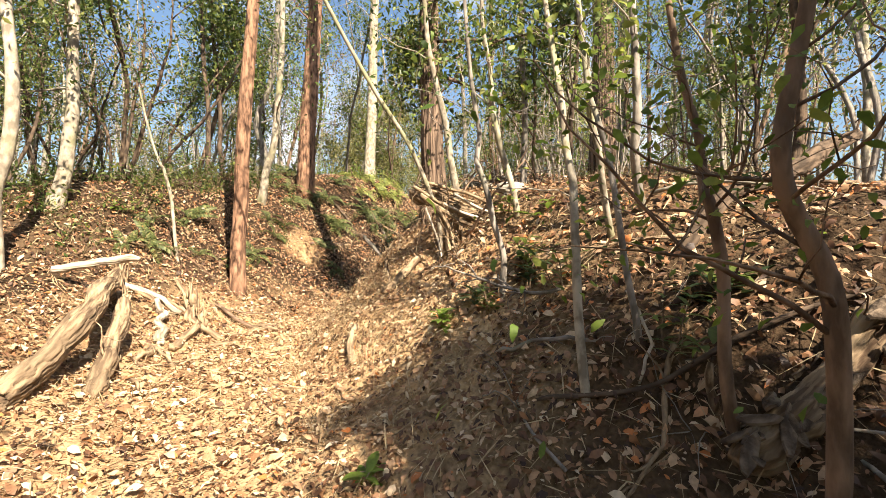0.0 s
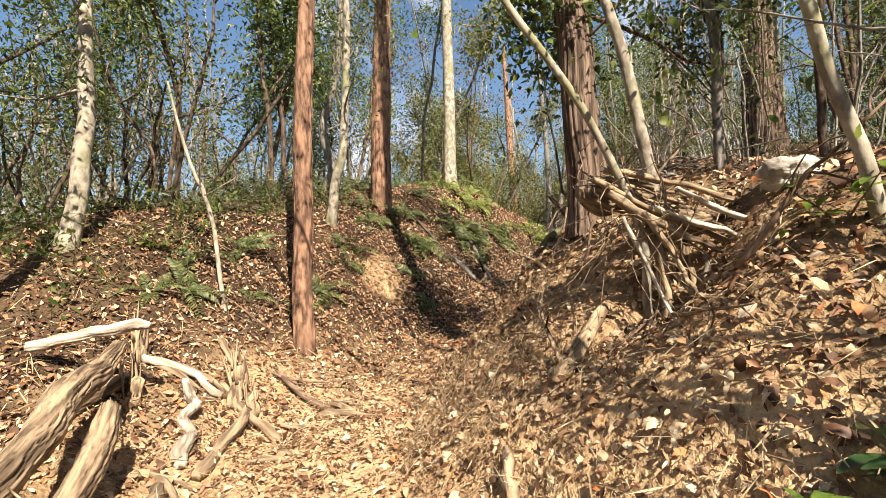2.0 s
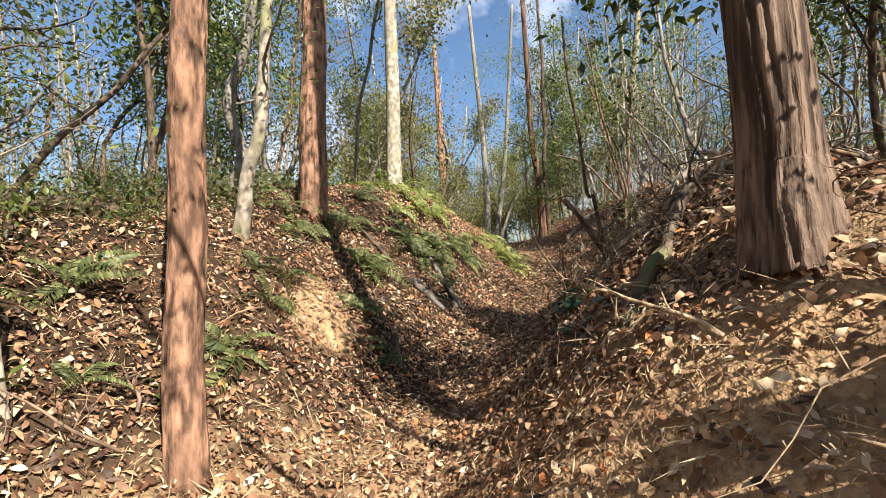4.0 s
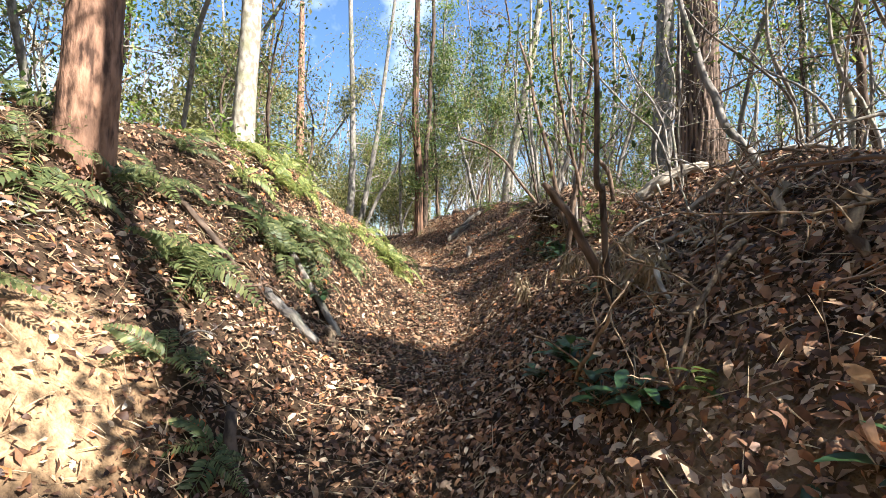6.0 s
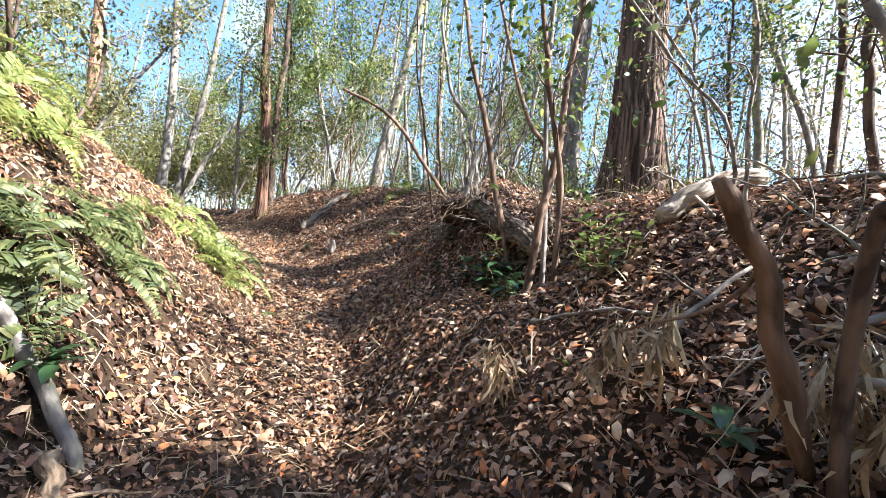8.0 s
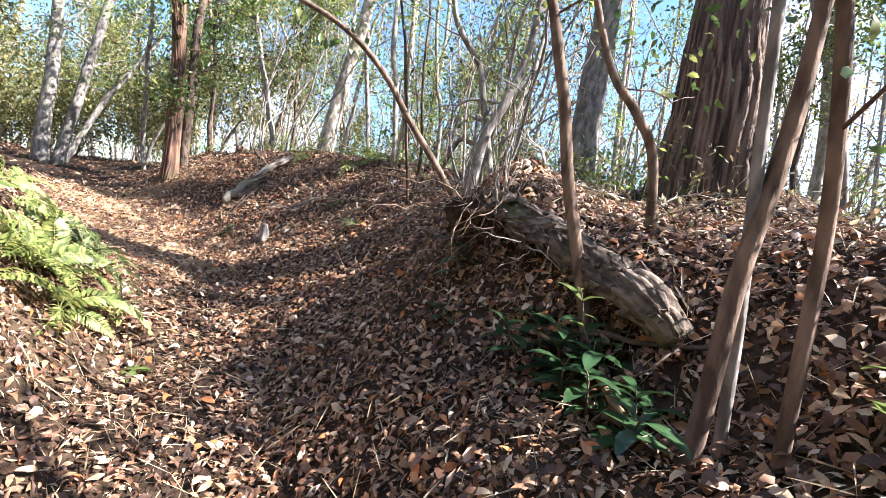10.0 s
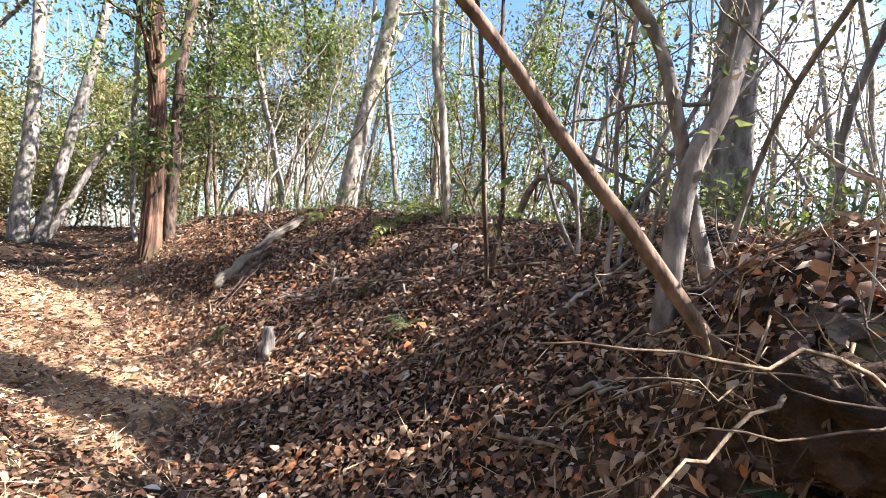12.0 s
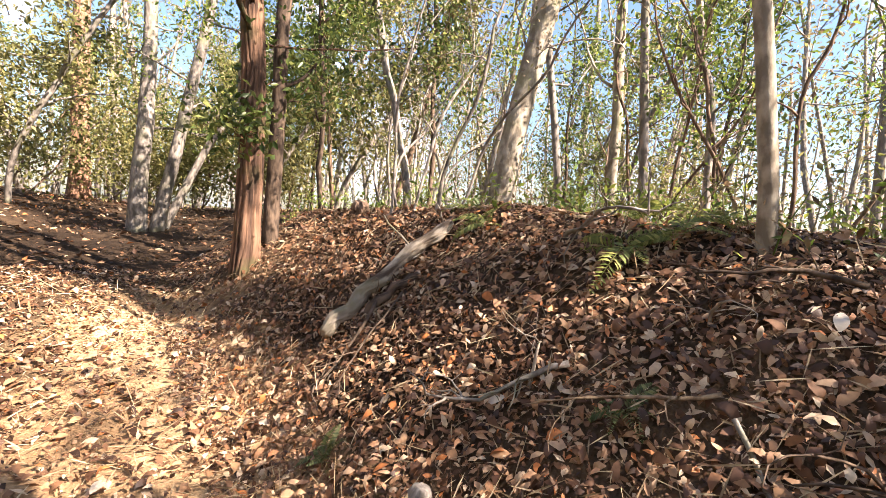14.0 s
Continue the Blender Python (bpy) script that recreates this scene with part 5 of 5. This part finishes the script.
# ---- dead branches and hanging twigs ----
def dead_branch(at, way, length, r, material, label, twigs=7, lift=-0.02):
    root = thing("dead_branch", at, label, "branch", "dead branches")
    h = Heap()
    main = grow((0, 0, 0), way, length, 9, 0.14, lift)
    h.tube(main, [r, r * 0.35], 6)
    piece("stem", h.mesh("stem", material), root)
    for _ in range(twigs):
        h = Heap()
        tw = grow(main[rng.integers(2, 10)], any_way(1, 0.15)[0] + np.asarray(way) * 0.5, length * rng.uniform(0.2, 0.45), 6, 0.28, lift)
        h.tube(tw, [r * 0.45, r * 0.15], 4)
        t2 = grow(tw[3], any_way(1)[0], length * 0.12, 4, 0.3)
        h.tube(t2, [r * 0.25, r * 0.1], 3)
        piece("twig", h.mesh("twig", material), root)


def strew_branches(count, x0, x1, y0, y1, materials, longest, label, up=0.05):
    for _ in range(count):
        x, y = rng.uniform(x0, x1), rng.uniform(y0, y1)
        n = ground_normal(np.array([x]), np.array([y]))[0]
        w = np.cross(n, rng.standard_normal(3)) + n * rng.uniform(0.0, 0.35)
        dead_branch(on(x, y, up), w / np.linalg.norm(w), rng.uniform(0.4, 1) * longest, rng.uniform(0.006, 0.014), materials[rng.integers(len(materials))], label)


strew_branches(26, -0.4, 1.6, 5.2, 8.2, [BLEACHED, DEAD, BROWN, GREY], 0.9, "dry twiggy branch tangled on the dark bank")
strew_branches(16, 0.4, 2.2, 1.0, 3.6, [DEAD, BROWN, GREY], 0.8, "dry branch lying on the shaded bank")
strew_branches(9, 1.7, 2.9, 9.2, 11.0, [BLEACHED, DEAD, GREY], 0.7, "dry branch beside the peeling log")
strew_branches(12, 1.8, 3.6, 11.0, 15.0, [DEAD, GREY, DARK], 0.9, "dry branch on the leaf-covered bank")
strew_branches(12, -4.4, -2.2, 3.5, 7.5, [DEAD, BLEACHED, BROWN], 0.7, "dry stick lying on the sunny bank")
strew_branches(8, -3.4, -1.2, 8, 11, [GREY, BROWN], 0.7, "dry stick among the ferns")
strew_branches(8, -0.6, 0.7, 3.5, 5.2, [DEAD, BROWN], 0.8, "dry root-like branch below the splintered log")


for x, y, up in ((.63, 6.99, .06), (.45, 6.77, .06), (.24, 6.99, .06), (.41, 6.93, .06), (.7, 7.15, .08), (.9, 6.9, .08), (.55, 6.6, .06), (.75, 6.8, .1)):
    dead_branch(on(x, y, up), (rng.normal(0, 0.5), rng.normal(-0.4, 0.5), rng.uniform(0.3, 0.9)), rng.uniform(0.35, 0.6), rng.uniform(0.005, 0.008), BLEACHED, "white bare twiggy branch sticking up from the bank", 8)


def root_tangle(name, x, y, z, spread, count, label, material=DARK, reach=0.5):
    """Fine roots and fibres hanging from an edge."""
    root = thing(name, (x, y, z), label, "roots")
    for _ in range(count):
        h = Heap()
        st = rng.normal(0, 1, 3) * np.array([spread, spread, 0.05])
        w = any_way(1, -0.8)[0]
        h.tube(grow(st, w, reach * rng.uniform(0.4, 1.2), 9, 0.3, -0.1), [rng.uniform(0.0015, 0.0045), 0.001], 4)
        piece("root", h.mesh("root", material), root)


root_tangle("root_tangle", -.05, 4.05, 1.86, 0.14, 36, "pale fibres hanging under the splintered log", DEAD, 0.7)
root_tangle("root_tangle", -.12, 5.9, 2.1, 0.22, 26, "dark roots bared on the bank edge", DARK, 0.5)
root_tangle("root_tangle", 1.56, 10.2, 2.68, 0.14, 70, "dry roots hanging at the log's broken end", DEAD, 0.5)
root_tangle("root_tangle", 1.48, 10.05, 2.6, 0.1, 40, "dark fine roots in the hollow beside the log", DARK, 0.45)
root_tangle("root_tangle", 1.3, 9.7, 2.5, 0.06, 5, "thin pale forked roots hanging before the log", BLEACHED, 0.4)


def sprouts(x, y, z, count, height, label):
    """Many thin shoots rising from one stool."""
    root = thing("stump_sprouts", (x, y, z), label, "shrub")
    for _ in range(count):
        h = Heap()
        w = any_way(1, 5.5)[0]
        h.tube(grow((rng.normal(0, 0.03), rng.normal(0, 0.03), -0.06), w, height * rng.uniform(0.4, 1.1), 8, 0.08, 0.03), [rng.uniform(0.002, 0.005), 0.001], 5)
        piece("shoot", h.mesh("shoot", BLEACHED), root)


sprouts(1.63, 10.14, ground_z(1.63, 10.14) + 0.03, 18, 0.8, "pale bunch of dry shoots growing beside the log")
root_tangle("root_tangle", 2.7, 10.8, 2.85, 0.15, 20, "dry roots under the leaning trunk", DEAD, 0.5)
root_tangle("root_tangle", .3, 7.45, 2.1, 0.12, 18, "bleached dry twigs hanging at the fork", BLEACHED, 0.3)


# ---- ferns and small plants ----
def frond_mesh(length, material, droop):
    """One fern blade: an arching rib with a comb of narrow lobes on each side."""
    h = Heap()
    n = 22
    u = np.linspace(0, 1, n)
    rib = np.stack([u * length * (1 - 0.15 * droop * u), np.zeros(n), length * (0.75 * u - (0.55 + droop) * u * u)], -1)
    h.tube(rib, [0.004, 0.0015], 4)
    way = np.gradient(rib, axis=0)
    way /= np.linalg.norm(way, axis=1, keepdims=True)
    k = np.arange(3, n)
    for side in (1, -1):
        L = length * 0.2 * np.sin(math.pi * np.clip((1 - u[k]) * 0.8 + 0.06, 0, 1)) + 0.008
        out = np.array([0, side, 0]) + way[k] * 0.45 + np.array([0, 0, -0.15])
        h.leaves(rib[k], out, np.tile([0, 0, 1.0], (len(k), 1)) + rng.normal(0, 0.12, (len(k), 3)), L, np.full(len(k), length * 0.052), 0.12)
    h.leaves(rib[-1:], way[-1:], np.array([[0, 0, 1.0]]), [length * 0.08], [length * 0.03])
    return h.mesh("frond", material)


FRONDS = {}
for kind, mat in (("green", FERN), ("yellow", FERN_SUNLIT)):
    FRONDS[kind] = [frond_mesh(L, mat, d) for L, d in ((0.48, 0.6), (0.4, 0.35), (0.54, 0.8), (0.34, 0.2))]


def fern(x, y, size=1.0, kind="green", fronds=9):
    words = {"green": "green fern with arching feathery fronds on the bank", "yellow": "sunlit yellow-green fern with feathery fronds"}
    root = thing("fern", on(x, y, 0.02), words[kind], "fern", "ferns on the bank")
    up = Vector(ground_normal(np.array([x]), np.array([y]))[0]) + Vector((0, 0, 0.35))
    root.rotation_euler = up.to_track_quat("Z", "Y").to_euler()
    a0 = rng.uniform(0, 6.28)
    for i in range(fronds):
        f = piece("frond", FRONDS[kind][rng.integers(4)], root)
        f.matrix_local = Matrix.Rotation(a0 + 6.28 * i / fronds + rng.normal(0, 0.2), 4, "Z") @ Matrix.Rotation(-rng.uniform(-0.1, 0.8), 4, "Y") @ Matrix.Rotation(rng.normal(0, 0.4), 4, "X") @ Matrix.Scale(size * rng.uniform(0.7, 1.35), 4)


for x, y in ((-3.3, 8.85), (-3.15, 9.3), (-2.95, 8.85), (-2.75, 8.6), (-2.55, 9.1), (-2.35, 9.35), (-2.3, 9.95), (-2.15, 8.7), (-2.04, 8.85), (-1.63, 9.75), (-1.4, 10.05), (-1.0, 10.5), (-.75, 10.7), ):
    fern(x, y, rng.uniform(0.7, 0.95), "green", 7)
for x, y in ((-2.63, 7.15), (-2.78, 7.35), (-2.6, 7.6), (-1.77, 7.65), (-2.0, 7.95), (-2.04, 8.9), (-1.5, 9.72), (-1.48, 9.95), (-1.3, 10.2), (-.9, 10.75), (-.78, 10.95), (-3.13, 5.9), (-3.5, 5.45), (-3.6, 5.2), (-3.47, 6.3), (-3.65, 5.8), (-2.7, 6.65), (-3.27, 8.6), (-3.66, 8.5), (-3.5, 8.0), (-1.17, 9.75)):
    fern(x, y, rng.uniform(0.5, 0.75), "green", 6)
for x, y in ((-1.66, 10.92), (-1.45, 11.1), (-1.23, 11.0), (-1.82, 10.25), (-1.52, 10.65), (-1.7, 11.3), (-1.3, 10.8), (-1.4, 11.5), (-1.1, 11.4), (-.6, 11.4), (-2.0, 11.0), (-2.2, 10.6), (-.3, 12.0), (.1, 12.35), (-.1, 12.6), (-1.9, 11.6), (-2.3, 11.4)):
    fern(x, y, rng.uniform(0.6, 0.9), "yellow", 7)
for x, y in ((2.86, 14.16), (2.94, 13.25), (3.08, 13.1), (3.22, 12.95), (3.3, 13.4), (2.95, 14.5)):
    fern(x, y, rng.uniform(0.4, 0.65), "yellow", 6)
for x, y, kind in ((.3, 12.35, "green"), (-.02, 11.88, "yellow"), (.14, 12.02, "yellow"), (.1, 11.66, "yellow")):
    fern(x, y, 0.85, kind, 9)
for x, y in ((-1.45, 9.75), (-1.27, 10.05), (-.85, 10.4)):
    fern(x, y, 0.85, "green", 7)
fern(2.42, 12.81, 0.35, "green", 6)
fern(2.29, 12.21, 0.35, "green", 6)
fern(1.75, 13.67, 0.3, "green", 6)


def broad_leaf(length):
    h = Heap()
    n = 6
    u = np.linspace(0, 1, n)
    w = length * 0.2 * np.sin(math.pi * np.clip(u * 0.94 + 0.03, 0, 1)) ** 0.8
    z = 0.12 * length * np.sin(u * 2.2) - 0.1 * length * u ** 2
    mid = np.stack([u * length, 0 * u, z], -1)
    v = np.concatenate([mid + np.stack([0 * u, w, w * 0.25], -1), mid, mid + np.stack([0 * u, -w, w * 0.25], -1)])
    i = np.arange(n - 1)
    q = np.concatenate([np.stack([i, i + n, i + n + 1, i + 1], -1), np.stack([i + n, i + 2 * n, i + 2 * n + 1, i + n + 1], -1)])
    h.add(v, q)
    return h


LEAF_MESH = {"dark": broad_leaf(0.13).mesh("leaf", GLOSSY), "bright": broad_leaf(0.11).mesh("leaf", YELLOW_GREEN), "green": broad_leaf(0.10).mesh("leaf", GREEN)}


def seedling(x, y, height, leaves, kind, label):
    root = thing("seedling", on(x, y, 0.0), label, "plant", "seedlings")
    for _ in range(max(1, leaves // 9)):
        h = Heap()
        st = grow((0, 0, -0.02), any_way(1, 1.6)[0], height * rng.uniform(0.7, 1.1), 7, 0.16, 0.02)
        h.tube(st, [0.005, 0.002], 5)
        piece("stem", h.mesh("stem", BROWN), root)
        for i in range(9):
            lf = piece("leaf", LEAF_MESH[kind], root)
            at = st[min(7, 2 + i * 6 // 9)]
            lf.matrix_local = Matrix.Translation(at) @ Matrix.Rotation(i * 2.4 + rng.normal(0, 0.3), 4, "Z") @ Matrix.Rotation(rng.uniform(-0.5, 0.35), 4, "Y") @ Matrix.Scale(rng.uniform(0.6, 1.15), 4)


for x, y, hh, n, kind in ((.2, 2.93, .22, 18, "dark"), (.27, 2.75, .25, 27, "green"), (.04, 2.85, .16, 18, "bright"), (.56, 2.85, .3, 36, "green"), (.66, 2.6, .28, 27, "green"), (0.0, 3.0, .15, 9, "bright"), (.92, 1.88, .3, 27, "green"), (1.22, 1.92, .25, 27, "dark"), (1.32, 2.0, .22, 18, "green"), (.52, 2.72, .3, 36, "dark"), (-.33, 1.9, .1, 9, "bright"), (.5, 3.6, .25, 18, "bright"), (.75, 3.25, .25, 18, "bright")):
    seedling(x, y, hh, n, kind, "low evergreen seedling with broad leaves on the bank")
for x, y, hh, n, kind in ((-.36, 6.88, .22, 27, "dark"), (-.22, 7.19, .2, 27, "dark"), (-.6, 6.18, .22, 27, "dark"), (-.45, 5.9, .12, 18, "dark"), (-.36, 6.6, .15, 18, "dark"), (-.33, 6.4, .12, 9, "green"), (-.28, 7.35, .12, 18, "dark"), (.25, 7.6, .12, 9, "dark"), (-1.17, 9.6, .18, 18, "dark"), (.48, 8.3, .15, 9, "green"), (1.25, 9.3, .35, 27, "green"), (.9, 8.4, .35, 36, "green"), (1.0, 8.6, .4, 27, "green")):
    seedling(x, y, hh, n, kind, "low plant with glossy leaves on the shaded bank")
for x, y, hh, n, kind in ((1.21, 9.45, .3, 36, "dark"), (1.06, 9.23, .28, 36, "dark"), (.99, 9.08, .25, 27, "dark"), (1.33, 9.5, .3, 27, "dark"), (1.15, 9.35, .25, 27, "dark"), (1.42, 10.11, .28, 18, "dark"), (1.28, 10.02, .15, 9, "dark"), (.35, 11.35, .1, 9, "green"), (-2.85, 6.1, .2, 18, "green"), (-3.3, 5.6, .2, 18, "green"), (-3.8, 6.2, .2, 18, "bright"), (-4.0, 5.6, .2, 18, "bright")):
    seedling(x, y, hh, n, kind, "dark glossy-leaved seedling in the leaf litter")


def crest_growth(name, count, x0, x1, y0, y1, material, size, up, label):
    """Low mixed leaves and stalks along a crest."""
    x, y = rng.uniform(x0, x1, count), rng.uniform(y0, y1, count)
    keep = np.abs(x - station(y)[:, 1]) > 1.9
    x, y = x[keep], y[keep]
    h = Heap()
    for a, b in zip(x, y):
        foot = np.array(on(a, b, 0))
        st = grow(foot, any_way(1, 2.2)[0], rng.uniform(0.5, 1.0) * up, 5, 0.2)
        h.tube(st, [0.004, 0.0015], 3)
        n = 14
        at = st[rng.integers(1, 6, n)] + rng.normal(0, 0.05, (n, 3))
        L = rng.uniform(0.6, 1.3, n) * size
        h.leaves(at, any_way(n, 0.2), any_way(n, 1.5), L, L * 0.4, 0.2, True)
    tagged(new(name, h.mesh(name, material)), label, "undergrowth", kind="stuff")


crest_growth("undergrowth", 420, -6.5, -3.2, 4.5, 10.5, GREEN, 0.07, 0.45, "low green undergrowth along the sunny crest")
crest_growth("undergrowth", 300, -4.5, -2.2, 4.5, 9, WINTER, 0.05, 0.5, "dry stalks and small leaves on the sunny bank")
crest_growth("undergrowth", 380, -4, 0.5, 10.5, 18, YELLOW_GREEN, 0.07, 0.6, "sunlit yellow-green undergrowth beyond the ferns")
crest_growth("undergrowth", 420, 2.6, 6, 9.5, 20, YELLOW_GREEN, 0.06, 0.5, "pale green undergrowth along the shaded crest")
crest_growth("undergrowth", 260, 1.6, 4.5, 5, 16, WINTER, 0.05, 0.45, "dry stalks on the shaded bank")


def grass_tuft(x, y):
    h = Heap()
    n = 40
    st = np.array(on(x, y, 0)) + rng.normal(0, 1, (n, 3)) * [0.05, 0.05, 0]
    L = rng.uniform(0.06, 0.16, n)
    h.leaves(st, any_way(n, 0.8), any_way(n), L, np.full(n, 0.005), 0.2)
    return h


tufts = Heap()
for _ in range(110):
    y = rng.uniform(2.2, 5.6)
    x = float(station(y)[1]) + rng.uniform(0.25, 1.3)
    g = grass_tuft(x, y)
    tufts.add(g.v[0], None, g.t[0])
tagged(new("dry_grass", tufts.mesh("dry_grass", DRY)), "thin dry straw-coloured grass on the sandy bank", "grass", kind="stuff")

# ---- single fallen leaves that stand out ----
BIG = []
for k, c in enumerate(((0.55, 0.20, 0.06), (0.62, 0.50, 0.36), (0.42, 0.24, 0.12), (0.66, 0.56, 0.44))):
    m, t, b = nodes_of("big_fallen_leaf", 0.55)
    inf = t.nodes.new("ShaderNodeObjectInfo")
    t.links.new(mixed(t, 0.6, ramp(t, inf.outputs["Random"], [(0, [v * 0.6 for v in c]), (1, c)]), ramp(t, tex(t, 30, 4), [(0.3, [v * 0.5 for v in c]), (0.7, c)])), b.inputs["Base Color"])
    BIG.append(broad_leaf(0.10).mesh("leaf", m))
ORANGE = ((.75, 1.74), (.62, 1.79), (.68, 1.72), (1.03, 1.86), (-.11, 6.86), (-.24, 6.69), (-.2, 6.8), (2.71, 11.28), (2.74, 11.18), (2.5, 12.1), (2.45, 11.7))
for i in range(270):
    y = rng.uniform(1.0, 15.5)
    x = float(station(y)[1]) + rng.normal(0.5, 1.0)
    if i < len(ORANGE):
        x, y = ORANGE[i]
    lf = piece("leaf", BIG[0 if i < len(ORANGE) else rng.choice(4, p=[0.14, 0.26, 0.45, 0.15])], ground)
    nn = Vector(ground_normal(np.array([x]), np.array([y]))[0])
    lf.matrix_local = Matrix.Translation(on(x, y, 0.035)) @ nn.to_track_quat("Z", "Y").to_matrix().to_4x4() @ Matrix.Rotation(rng.uniform(0, 6.28), 4, "Z") @ Matrix.Rotation(rng.normal(0, 0.3), 4, "X") @ Matrix.Diagonal((*(rng.uniform(0.35, 0.8) * np.array([1, 1.3, 1])), 1))
